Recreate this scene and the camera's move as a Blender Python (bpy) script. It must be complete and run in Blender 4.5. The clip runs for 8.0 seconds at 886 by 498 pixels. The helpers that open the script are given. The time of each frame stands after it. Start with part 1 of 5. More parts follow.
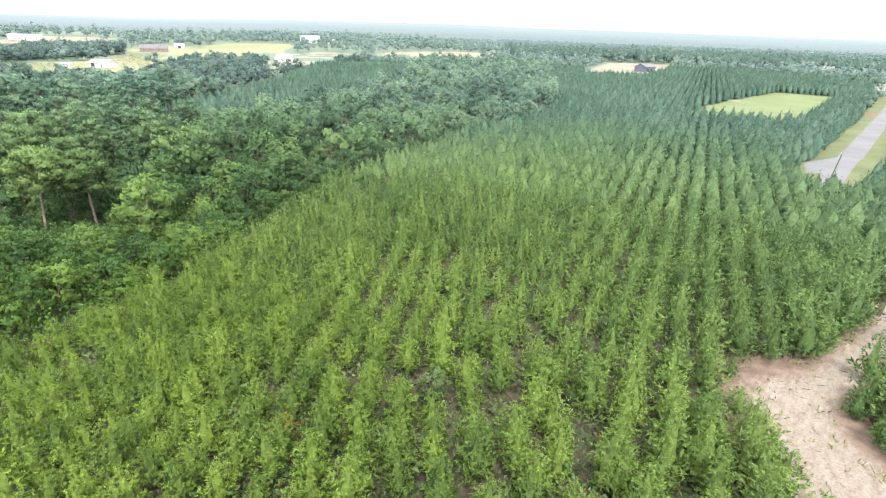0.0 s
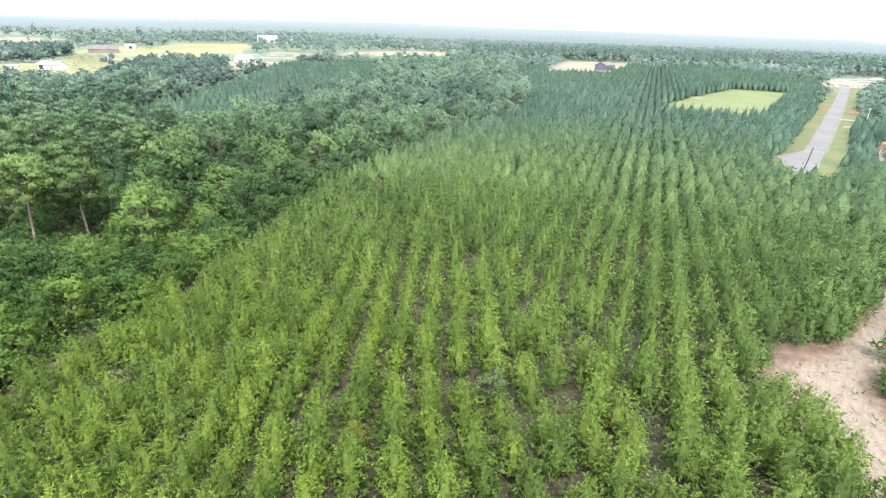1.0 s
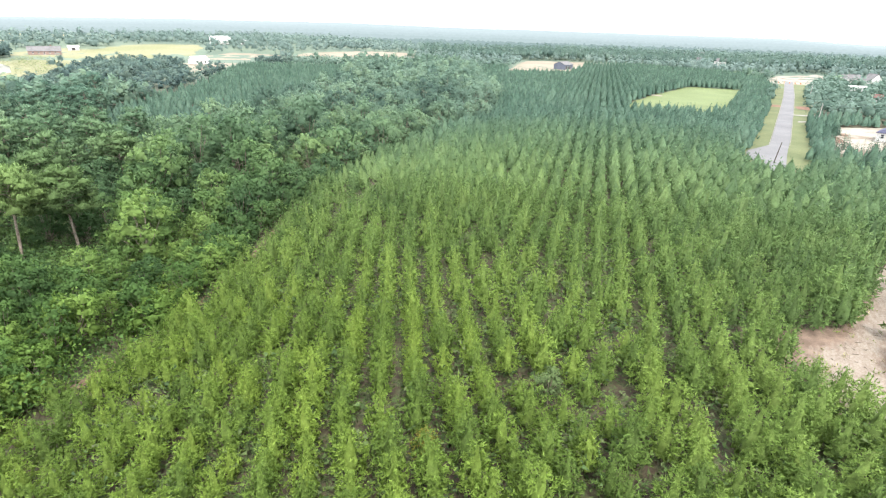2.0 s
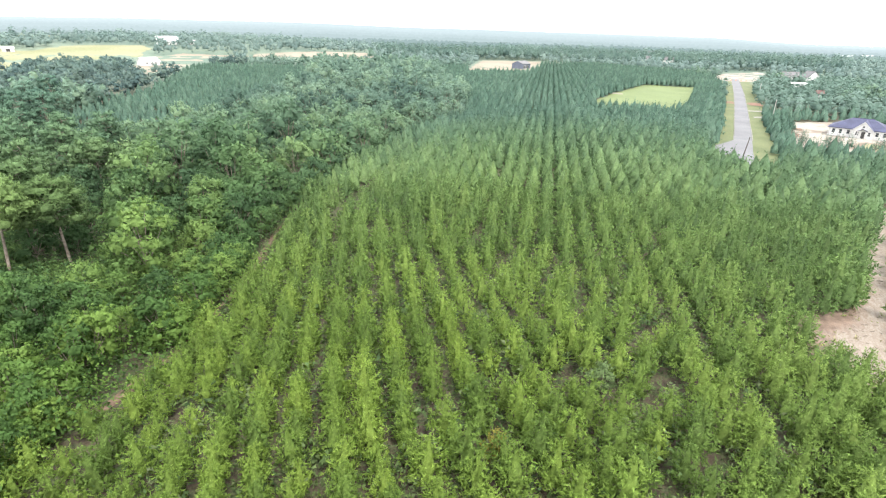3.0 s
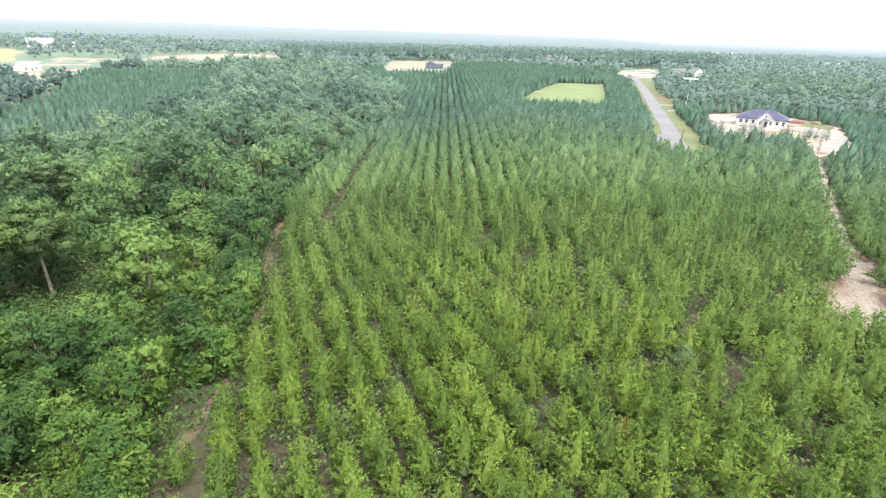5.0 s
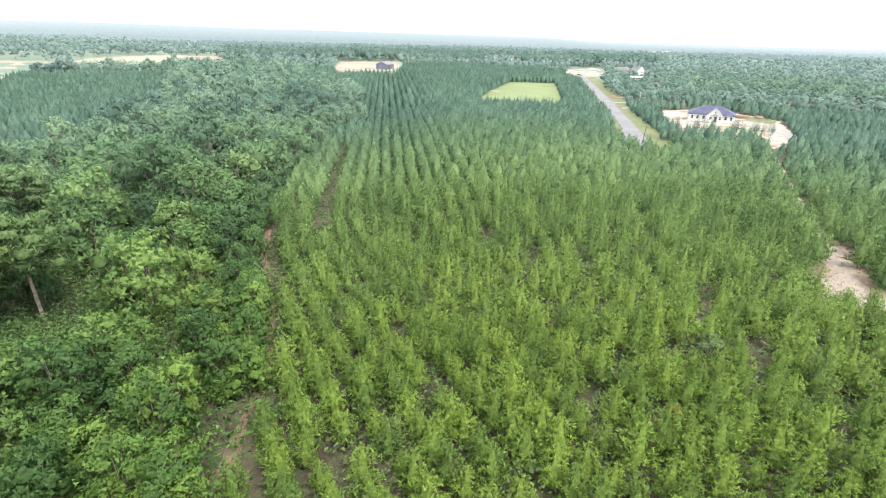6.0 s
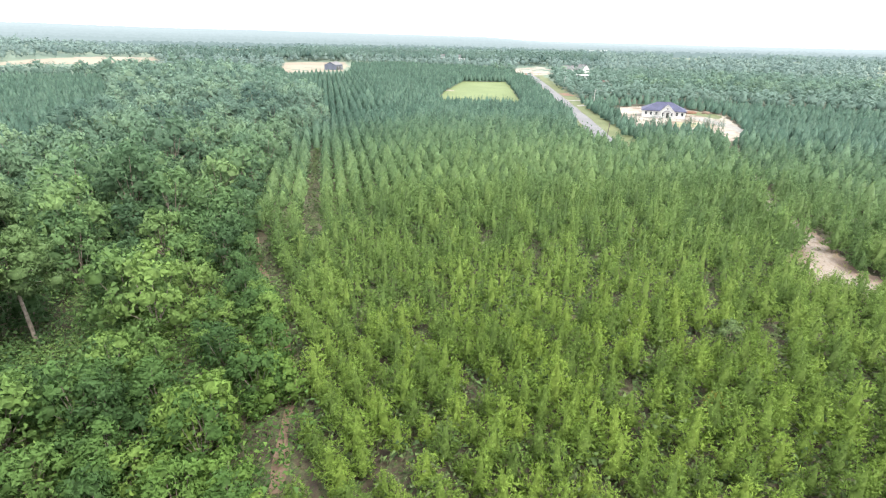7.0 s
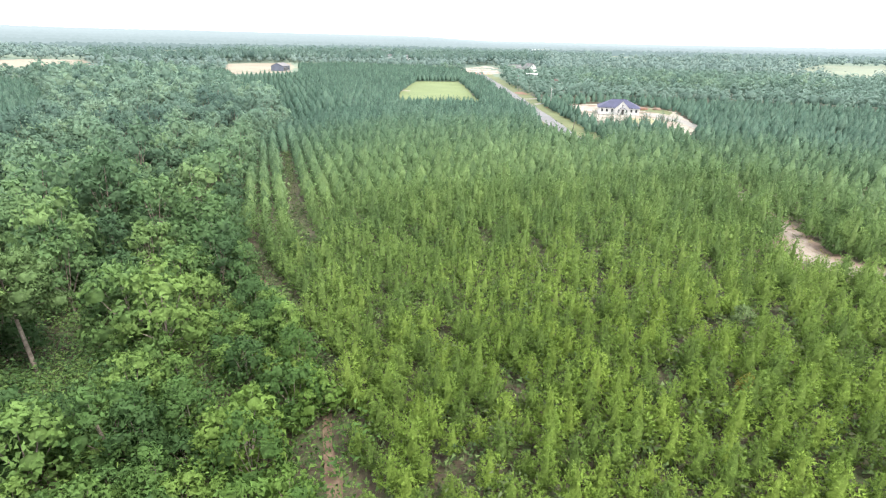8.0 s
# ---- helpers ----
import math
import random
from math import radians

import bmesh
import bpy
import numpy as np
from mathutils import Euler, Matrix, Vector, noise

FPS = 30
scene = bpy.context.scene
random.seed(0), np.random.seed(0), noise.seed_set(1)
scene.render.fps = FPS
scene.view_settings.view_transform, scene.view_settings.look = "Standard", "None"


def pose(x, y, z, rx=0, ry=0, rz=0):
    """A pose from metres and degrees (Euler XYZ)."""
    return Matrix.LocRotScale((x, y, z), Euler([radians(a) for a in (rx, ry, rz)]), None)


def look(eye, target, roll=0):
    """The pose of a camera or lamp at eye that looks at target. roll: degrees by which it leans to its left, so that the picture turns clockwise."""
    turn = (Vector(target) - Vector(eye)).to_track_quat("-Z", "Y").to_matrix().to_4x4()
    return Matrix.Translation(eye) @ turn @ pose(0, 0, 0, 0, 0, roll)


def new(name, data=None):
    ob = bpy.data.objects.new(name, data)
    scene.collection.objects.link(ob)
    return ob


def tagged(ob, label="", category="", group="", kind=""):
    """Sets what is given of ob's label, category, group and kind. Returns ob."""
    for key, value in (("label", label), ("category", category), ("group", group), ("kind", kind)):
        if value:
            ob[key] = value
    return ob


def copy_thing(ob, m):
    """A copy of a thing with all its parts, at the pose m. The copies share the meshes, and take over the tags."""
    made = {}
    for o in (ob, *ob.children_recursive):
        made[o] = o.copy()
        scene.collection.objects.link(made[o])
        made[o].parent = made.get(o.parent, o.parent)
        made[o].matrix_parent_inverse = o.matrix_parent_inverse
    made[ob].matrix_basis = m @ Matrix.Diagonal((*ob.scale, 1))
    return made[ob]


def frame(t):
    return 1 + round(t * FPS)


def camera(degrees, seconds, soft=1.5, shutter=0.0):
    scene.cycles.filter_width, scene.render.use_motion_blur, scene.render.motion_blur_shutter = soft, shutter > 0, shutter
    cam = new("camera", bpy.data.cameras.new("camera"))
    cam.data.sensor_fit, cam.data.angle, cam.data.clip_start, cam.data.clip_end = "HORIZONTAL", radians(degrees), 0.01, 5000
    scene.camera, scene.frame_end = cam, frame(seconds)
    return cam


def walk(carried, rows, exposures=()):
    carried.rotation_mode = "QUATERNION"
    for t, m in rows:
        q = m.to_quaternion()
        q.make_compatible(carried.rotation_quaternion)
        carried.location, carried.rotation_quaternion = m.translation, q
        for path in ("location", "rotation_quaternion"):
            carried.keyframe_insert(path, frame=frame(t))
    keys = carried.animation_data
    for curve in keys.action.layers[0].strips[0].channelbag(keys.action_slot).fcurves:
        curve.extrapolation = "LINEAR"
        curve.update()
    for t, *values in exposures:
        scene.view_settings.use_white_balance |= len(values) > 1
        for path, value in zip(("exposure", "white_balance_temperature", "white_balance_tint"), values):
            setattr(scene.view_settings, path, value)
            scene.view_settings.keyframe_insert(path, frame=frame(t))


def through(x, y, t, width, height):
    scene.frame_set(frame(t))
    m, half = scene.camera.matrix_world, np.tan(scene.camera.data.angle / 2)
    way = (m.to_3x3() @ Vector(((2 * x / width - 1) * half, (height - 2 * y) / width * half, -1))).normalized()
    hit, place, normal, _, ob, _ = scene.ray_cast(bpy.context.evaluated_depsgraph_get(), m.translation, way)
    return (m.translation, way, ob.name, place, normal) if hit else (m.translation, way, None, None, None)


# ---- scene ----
cam = camera(79.2, 8.0, soft=1.15)
METRES, EYE, TILT, LEAN, TURN = 65.0, 30.0, -22.4, -1.6, 0.0
ROWS = [
    (0.0, 0.0, 0.0, 0.0, 0.0, 0.0, -0.0),
    (0.5, -0.0621, 0.0014, 0.002, -2.07, -0.06, 0.89),
    (1.0, -0.124, 0.0051, 0.0051, -4.19, -0.13, 1.79),
    (1.5, -0.1859, 0.0112, 0.009, -6.4, -0.21, 2.72),
    (3.0, -0.3705, 0.0424, 0.0281, -13.34, -0.76, 5.54),
    (3.5, -0.4309, 0.058, 0.0359, -15.66, -1.0, 6.46),
    (4.0, -0.4868, 0.0749, 0.0439, -17.86, -1.24, 7.32),
    (4.5, -0.5452, 0.0954, 0.0539, -20.46, -1.59, 8.33),
    (6.0, -0.714, 0.1719, 0.091, -28.82, -3.04, 11.42),
    (6.5, -0.7669, 0.203, 0.1054, -31.7, -3.65, 12.42),
    (7.0, -0.818, 0.2365, 0.1209, -34.61, -4.32, 13.38),
    (7.5, -0.8668, 0.2722, 0.1373, -37.52, -5.03, 14.32),
    (8.0, -0.9137, 0.3101, 0.1549, -40.46, -5.8, 15.25),
]
walk(cam, [(t, pose(0, 0, EYE, TILT, LEAN, TURN) @ pose(METRES * x, METRES * y, METRES * z, 90 + pitch, roll, yaw)) for t, x, y, z, yaw, pitch, roll in ROWS],
     exposures=[(0.0, 1.42), (8.0, 1.42)])

# ---- world, sun ----
SUN_UP, SUN_ROUND = 57.0, 174.0   # height of the sun; compass turn from +y towards +x, degrees
world = bpy.data.worlds.new("hazy_sky")
scene.world = world
world.use_nodes = True
wn, wl = world.node_tree.nodes, world.node_tree.links
wn.clear()
w_out = wn.new("ShaderNodeOutputWorld")
w_sky = wn.new("ShaderNodeTexSky")
w_sky.sky_type, w_sky.sun_disc = "NISHITA", False
w_sky.sun_elevation, w_sky.sun_rotation = radians(SUN_UP), radians(SUN_ROUND)
w_sky.dust_density, w_sky.air_density = 4.0, 1.0
w_clear = wn.new("ShaderNodeBackground")
w_clear.inputs["Strength"].default_value = 0.12
w_cloud = wn.new("ShaderNodeBackground")
w_cloud.inputs["Strength"].default_value = 1.6
w_map = wn.new("ShaderNodeTexCoord")
w_scale = wn.new("ShaderNodeMapping")
w_scale.inputs["Scale"].default_value = (1.0, 1.0, 5.0)
w_noise = wn.new("ShaderNodeTexNoise")
w_noise.inputs["Scale"].default_value = 2.2
w_noise.inputs["Detail"].default_value = 5
w_ramp = wn.new("ShaderNodeValToRGB")
w_ramp.color_ramp.elements[0].position, w_ramp.color_ramp.elements[0].color = 0.3, (0.90, 0.95, 1.0, 1)
w_ramp.color_ramp.elements[1].position, w_ramp.color_ramp.elements[1].color = 0.7, (1.0, 1.0, 1.0, 1)
w_mix = wn.new("ShaderNodeMixShader")
w_mix.inputs["Fac"].default_value = 0.82
wl.new(w_map.outputs["Generated"], w_scale.inputs["Vector"])
wl.new(w_scale.outputs["Vector"], w_noise.inputs["Vector"])
wl.new(w_noise.outputs["Fac"], w_ramp.inputs["Fac"])
wl.new(w_ramp.outputs["Color"], w_cloud.inputs["Color"])
wl.new(w_sky.outputs["Color"], w_clear.inputs["Color"])
wl.new(w_clear.outputs["Background"], w_mix.inputs[1])
wl.new(w_cloud.outputs["Background"], w_mix.inputs[2])
wl.new(w_mix.outputs["Shader"], w_out.inputs["Surface"])

sun_lamp = bpy.data.lights.new("sun", "SUN")
sun_lamp.energy, sun_lamp.angle, sun_lamp.color = 2.2, radians(10), (1.0, 0.95, 0.86)
sun = new("sun", sun_lamp)
sun_way = Vector((math.sin(radians(SUN_ROUND)) * math.cos(radians(SUN_UP)), math.cos(radians(SUN_ROUND)) * math.cos(radians(SUN_UP)), math.sin(radians(SUN_UP))))
sun.matrix_world = look(sun_way * 400, (0, 0, 0))


# ---- materials ----
def material(name, base, dark, scale, rough=0.85, fine=None, bump=0.3, spread=(0.35, 0.65), metal=0.0):
    """A matt surface: two colours mixed by a broad noise, with a finer noise for grain and relief."""
    m = bpy.data.materials.new(name)
    m.use_nodes = True
    n, l = m.node_tree.nodes, m.node_tree.links
    bsdf = n["Principled BSDF"]
    geo = n.new("ShaderNodeNewGeometry")
    broad = n.new("ShaderNodeTexNoise")
    broad.inputs["Scale"].default_value, broad.inputs["Detail"].default_value = scale, 6
    ramp = n.new("ShaderNodeValToRGB")
    ramp.color_ramp.elements[0].position, ramp.color_ramp.elements[0].color = spread[0], (*dark, 1)
    ramp.color_ramp.elements[1].position, ramp.color_ramp.elements[1].color = spread[1], (*base, 1)
    grain = n.new("ShaderNodeTexNoise")
    grain.inputs["Scale"].default_value, grain.inputs["Detail"].default_value = fine or scale * 14, 4
    mul = n.new("ShaderNodeMix")
    mul.data_type, mul.blend_type = "RGBA", "MULTIPLY"
    mul.inputs["Factor"].default_value = 0.55
    g_ramp = n.new("ShaderNodeValToRGB")
    g_ramp.color_ramp.elements[0].position, g_ramp.color_ramp.elements[0].color = 0.25, (0.45, 0.45, 0.45, 1)
    g_ramp.color_ramp.elements[1].position, g_ramp.color_ramp.elements[1].color = 0.75, (1.25, 1.25, 1.25, 1)
    rel = n.new("ShaderNodeBump")
    rel.inputs["Strength"].default_value, rel.inputs["Distance"].default_value = bump, 0.05
    for tex in (broad, grain):
        l.new(geo.outputs["Position"], tex.inputs["Vector"])
    l.new(broad.outputs["Fac"], ramp.inputs["Fac"])
    l.new(grain.outputs["Fac"], g_ramp.inputs["Fac"])
    l.new(ramp.outputs["Color"], mul.inputs["A"])
    l.new(g_ramp.outputs["Color"], mul.inputs["B"])
    l.new(mul.outputs["Result"], bsdf.inputs["Base Color"])
    l.new(grain.outputs["Fac"], rel.inputs["Height"])
    l.new(rel.outputs["Normal"], bsdf.inputs["Normal"])
    bsdf.inputs["Roughness"].default_value, bsdf.inputs["Metallic"].default_value = rough, metal
    return m


def foliage(name, colours, patch=0.02, through=0.3, random_by_thing=False, hazed=None, reach=(18, 300), flecks_from=0.66, each=(0.80, 1.20), crown_shade=(0.64, 1.32)):
    """Leaves: each tree has its tint, each leaf its own brightness, shade inside and low in the crown is painted in
    beside paler new shoots, and stands differ in broad patches.
    The optional second tints paint haze into the colour: bluish, and stronger with distance from a near point."""
    m = bpy.data.materials.new(name)
    m.use_nodes = True
    n, l = m.node_tree.nodes, m.node_tree.links
    bsdf, out = n["Principled BSDF"], n["Material Output"]
    tint = n.new("ShaderNodeAttribute")
    tint.attribute_name = "tint"
    geo = n.new("ShaderNodeNewGeometry")
    broad = n.new("ShaderNodeTexNoise")
    broad.inputs["Scale"].default_value, broad.inputs["Detail"].default_value = patch, 3
    l.new(geo.outputs["Position"], broad.inputs["Vector"])
    add = n.new("ShaderNodeMath")
    add.operation = "MULTIPLY_ADD"
    add.inputs[1].default_value, add.inputs[2].default_value = 1.3, -0.65
    l.new(broad.outputs["Fac"], add.inputs[0])
    total = n.new("ShaderNodeMath")
    l.new(add.outputs[0], total.inputs[0])
    if random_by_thing:
        info = n.new("ShaderNodeObjectInfo")
        l.new(info.outputs["Random"], total.inputs[1])
    else:
        l.new(tint.outputs["Fac"], total.inputs[1])
    ramp = n.new("ShaderNodeValToRGB")
    els = ramp.color_ramp.elements
    while len(els) < len(colours):
        els.new(0.5)
    for i, c in enumerate(colours):
        els[i].position, els[i].color = i / (len(colours) - 1), (*c, 1)
    l.new(total.outputs[0], ramp.inputs["Fac"])
    bright = n.new("ShaderNodeMapRange")
    bright.inputs["To Min"].default_value, bright.inputs["To Max"].default_value = each
    l.new(geo.outputs["Random Per Island"], bright.inputs["Value"])
    # this attribute carries painted crown shade: 0 inner or low, 1 outer or high
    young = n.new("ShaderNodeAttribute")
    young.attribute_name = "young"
    shading = n.new("ShaderNodeMapRange")
    shading.inputs["To Min"].default_value, shading.inputs["To Max"].default_value = crown_shade
    l.new(young.outputs["Fac"], shading.inputs["Value"])
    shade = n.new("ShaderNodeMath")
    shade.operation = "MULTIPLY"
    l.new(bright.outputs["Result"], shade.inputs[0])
    l.new(shading.outputs["Result"], shade.inputs[1])
    hsv = n.new("ShaderNodeHueSaturation")
    leaf_colour = ramp.outputs["Color"]
    if hazed:
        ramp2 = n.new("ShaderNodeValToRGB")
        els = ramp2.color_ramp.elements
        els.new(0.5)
        for i, c in enumerate(hazed):
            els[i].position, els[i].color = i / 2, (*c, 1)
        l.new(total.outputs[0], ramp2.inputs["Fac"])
        # distance sets how much of the haze tint is painted in
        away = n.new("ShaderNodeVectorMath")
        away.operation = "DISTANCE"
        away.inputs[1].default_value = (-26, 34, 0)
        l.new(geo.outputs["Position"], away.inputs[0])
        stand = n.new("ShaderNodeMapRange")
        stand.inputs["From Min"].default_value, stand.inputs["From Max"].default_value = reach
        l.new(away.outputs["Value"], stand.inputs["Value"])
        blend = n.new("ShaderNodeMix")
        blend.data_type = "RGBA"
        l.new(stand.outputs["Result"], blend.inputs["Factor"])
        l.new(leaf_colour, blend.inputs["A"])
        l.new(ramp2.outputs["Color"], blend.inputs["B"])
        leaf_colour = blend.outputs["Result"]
    l.new(leaf_colour, hsv.inputs["Color"])
    # the leaves themselves: fine light and dark flecks
    fleck = n.new("ShaderNodeTexNoise")
    fleck.inputs["Scale"].default_value, fleck.inputs["Detail"].default_value, fleck.inputs["Roughness"].default_value = 2.6, 5, 0.68
    l.new(geo.outputs["Position"], fleck.inputs["Vector"])
    flecks = n.new("ShaderNodeMapRange")
    flecks.inputs["From Min"].default_value, flecks.inputs["From Max"].default_value = 0.32, 0.68
    flecks.inputs["To Min"].default_value, flecks.inputs["To Max"].default_value = flecks_from, 1.92 - flecks_from
    l.new(fleck.outputs["Fac"], flecks.inputs["Value"])
    both = n.new("ShaderNodeMath")
    both.operation = "MULTIPLY"
    l.new(shade.outputs[0], both.inputs[0])
    l.new(flecks.outputs["Result"], both.inputs[1])
    l.new(both.outputs[0], hsv.inputs["Value"])
    l.new(hsv.outputs["Color"], bsdf.inputs["Base Color"])
    bsdf.inputs["Roughness"].default_value = 0.6
    bsdf.inputs["Specular IOR Level"].default_value = 0.1
    trans = n.new("ShaderNodeBsdfTranslucent")
    l.new(hsv.outputs["Color"], trans.inputs["Color"])
    mix = n.new("ShaderNodeMixShader")
    mix.inputs["Fac"].default_value = through
    l.new(bsdf.outputs["BSDF"], mix.inputs[1])
    l.new(trans.outputs["BSDF"], mix.inputs[2])
    l.new(mix.outputs["Shader"], out.inputs["Surface"])
    return m


PINE = [(0.094, 0.15, 0.034), (0.135, 0.206, 0.04), (0.174, 0.252, 0.047)]
# bluish tints with distance haze put into the needle colour
PINE_HAZED = [(0.060, 0.113, 0.084), (0.081, 0.144, 0.106), (0.108, 0.179, 0.130)]
M_PINE_NEAR = foliage("pine_needles", PINE, 0.03, 0.3, True, PINE_HAZED, (20, 170), each=(0.87, 1.13), crown_shade=(0.68, 1.26))
M_PINE = foliage("pine_needles_stand", PINE, 0.03, 0.3, False, PINE_HAZED, (20, 170), each=(0.86, 1.14), crown_shade=(0.68, 1.28))
# haze put into the colour of the far pines: bluish, with little contrast
M_PINE_FAR = foliage("hazed_pine_needles", [(0.080, 0.132, 0.106), (0.100, 0.156, 0.126), (0.122, 0.182, 0.148)], 0.01, 0.3, flecks_from=0.86, each=(0.93, 1.07), crown_shade=(0.82, 1.14))
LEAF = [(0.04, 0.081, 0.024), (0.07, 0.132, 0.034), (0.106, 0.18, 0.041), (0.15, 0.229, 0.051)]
# the same painted haze for broad leaves
LEAF_HAZED = [(0.076, 0.128, 0.103), (0.123, 0.193, 0.147), (0.173, 0.253, 0.172)]
M_LEAF_NEAR = foliage("broad_leaves", LEAF, 0.05, 0.42, True, LEAF_HAZED, (30, 190), 0.78, (0.86, 1.14), (0.84, 1.12))
M_LEAF = foliage("broad_leaves_stand", LEAF, 0.04, 0.42, False, LEAF_HAZED, (30, 190), 0.78, (0.88, 1.12), (0.84, 1.14))
M_TALL = foliage("old_pine_needles", [(0.086, 0.134, 0.044), (0.112, 0.170, 0.052), (0.140, 0.206, 0.060)], 0.03, 0.3, True, PINE_HAZED, (40, 170))
M_RUST = foliage("rusty_dead_needles", [(0.14, 0.105, 0.095), (0.17, 0.13, 0.115), (0.20, 0.155, 0.135)], 0.03, 0.3, True)
# the next three carry haze in their leaf colour: bluish and even
M_FAR = foliage("hazed_far_leaves", [(0.104, 0.154, 0.142), (0.132, 0.188, 0.170), (0.166, 0.226, 0.198)], 0.006, 0.3, flecks_from=0.86, each=(0.93, 1.07), crown_shade=(0.82, 1.14))
M_OAK = foliage("dark_oak_leaves", [(0.056, 0.094, 0.090), (0.086, 0.134, 0.122), (0.120, 0.174, 0.144)], 0.02, 0.3, flecks_from=0.82, each=(0.92, 1.08), crown_shade=(0.78, 1.16))
M_BELT = foliage("hazed_belt_needles", [(0.060, 0.104, 0.090), (0.080, 0.130, 0.108), (0.104, 0.158, 0.128)], 0.01, 0.3, flecks_from=0.86, each=(0.93, 1.07), crown_shade=(0.82, 1.14))
M_YOUNG = foliage("young_scrub_leaves", [(0.10, 0.135, 0.060), (0.145, 0.180, 0.080), (0.20, 0.225, 0.110)], 0.05)
M_PALE = foliage("grey_green_leaves", [(0.082, 0.124, 0.050), (0.106, 0.152, 0.062), (0.130, 0.180, 0.076)], 0.2, 0.35, True)
M_YELLOW = foliage("yellowing_needles", [(0.170, 0.165, 0.034), (0.210, 0.195, 0.040), (0.250, 0.225, 0.046)], 0.2, 0.3, True)
M_SHRUB = foliage("shrub_leaves", [(0.036, 0.062, 0.024), (0.056, 0.092, 0.030), (0.076, 0.112, 0.038), (0.100, 0.126, 0.060)], 0.2)
M_GRASS = foliage("grass_blades", [(0.12, 0.16, 0.04), (0.19, 0.21, 0.07), (0.28, 0.24, 0.12)], 0.2)
M_BARK = material("pine_bark", (0.24, 0.20, 0.165), (0.12, 0.095, 0.075), 3.0, 0.95)
M_WOOD = material("grey_dead_wood", (0.24, 0.21, 0.18), (0.13, 0.11, 0.09), 3.0, 0.9)
M_SAND = material("pale_sand", (0.232, 0.200, 0.166), (0.150, 0.115, 0.088), 1.8, 0.95, 9.0, 0.7, (0.28, 0.62))
M_DIRT = material("pinkish_brown_dirt", (0.185, 0.130, 0.098), (0.100, 0.068, 0.048), 0.6, 0.95, 5.0, 1.0)
M_PATH = material("reddish_path_soil", (0.185, 0.125, 0.088), (0.100, 0.062, 0.043), 0.9, 0.95, 4.0, 0.6)
M_LOT = material("white_sand_lot", (0.255, 0.228, 0.190), (0.125, 0.088, 0.060), 0.11, 0.95, 1.2, 0.5, (0.36, 0.52))
M_CLAY = material("orange_red_clay", (0.165, 0.088, 0.058), (0.115, 0.058, 0.036), 0.3, 0.95, 2.0)
M_ASPHALT = material("grey_asphalt", (0.132, 0.130, 0.138), (0.110, 0.108, 0.114), 0.15, 0.9, 6.0, 0.1)
M_CONCRETE = material("pale_concrete", (0.210, 0.200, 0.185), (0.165, 0.155, 0.142), 0.3, 0.9, 5.0, 0.1)
M_TURF = material("mown_grass", (0.110, 0.142, 0.050), (0.086, 0.114, 0.036), 0.05, 0.95, 1.5, 0.3)
M_VERGE = material("roadside_grass", (0.100, 0.112, 0.044), (0.066, 0.084, 0.028), 0.10, 0.95, 1.5, 0.3)
M_DRY = material("dry_pale_grass", (0.202, 0.191, 0.108), (0.144, 0.151, 0.065), 0.015, 0.95, 0.6, 0.3)
M_BARE = material("bare_straw_field", (0.216, 0.186, 0.138), (0.168, 0.138, 0.099), 0.02, 0.95, 0.6, 0.3)
M_SCRUB = material("pale_far_scrub", (0.150, 0.168, 0.115), (0.105, 0.128, 0.085), 0.012, 0.95, 0.3, 0.3)
M_WHITE = material("white_painted_wall", (0.574, 0.567, 0.553), (0.518, 0.511, 0.497), 0.6, 0.7, 8.0, 0.1)
M_SLATE = material("blue_grey_shingles", (0.052, 0.056, 0.105), (0.034, 0.037, 0.072), 0.5, 0.85, 5.0, 0.4)
M_GREYROOF = material("grey_shingles", (0.144, 0.138, 0.144), (0.102, 0.099, 0.102), 0.4, 0.85, 5.0, 0.4)
M_METAL = material("white_metal_sheet", (0.546, 0.546, 0.539), (0.476, 0.476, 0.469), 0.3, 0.45, 4.0, 0.05)
M_BRICK = material("red_brown_brick", (0.27, 0.19, 0.17), (0.21, 0.145, 0.125), 0.6, 0.9, 6.0, 0.3)
M_BARN = material("dark_blue_metal", (0.105, 0.120, 0.165), (0.085, 0.098, 0.135), 0.3, 0.6, 4.0, 0.1)
M_DOOR = material("dark_door_paint", (0.05, 0.045, 0.045), (0.03, 0.028, 0.028), 1.0, 0.5, 8.0, 0.05)
M_POLE = material("weathered_pole_wood", (0.44, 0.42, 0.39), (0.32, 0.30, 0.28), 2.0, 0.9)
M_DARKPOLE = material("dark_creosote_wood", (0.10, 0.085, 0.075), (0.06, 0.05, 0.045), 2.0, 0.9)
M_ORANGE = material("orange_plastic", (0.65, 0.17, 0.05), (0.55, 0.13, 0.04), 1.0, 0.5)
M_REDROOF = material("faded_red_roof", (0.15, 0.080, 0.072), (0.11, 0.062, 0.055), 0.5, 0.8)
M_GLASS = bpy.data.materials.new("window_glass")
M_GLASS.use_nodes = True
M_GLASS.node_tree.nodes["Principled BSDF"].inputs["Base Color"].default_value = (0.03, 0.035, 0.045, 1)
M_GLASS.node_tree.nodes["Principled BSDF"].inputs["Roughness"].default_value = 0.08


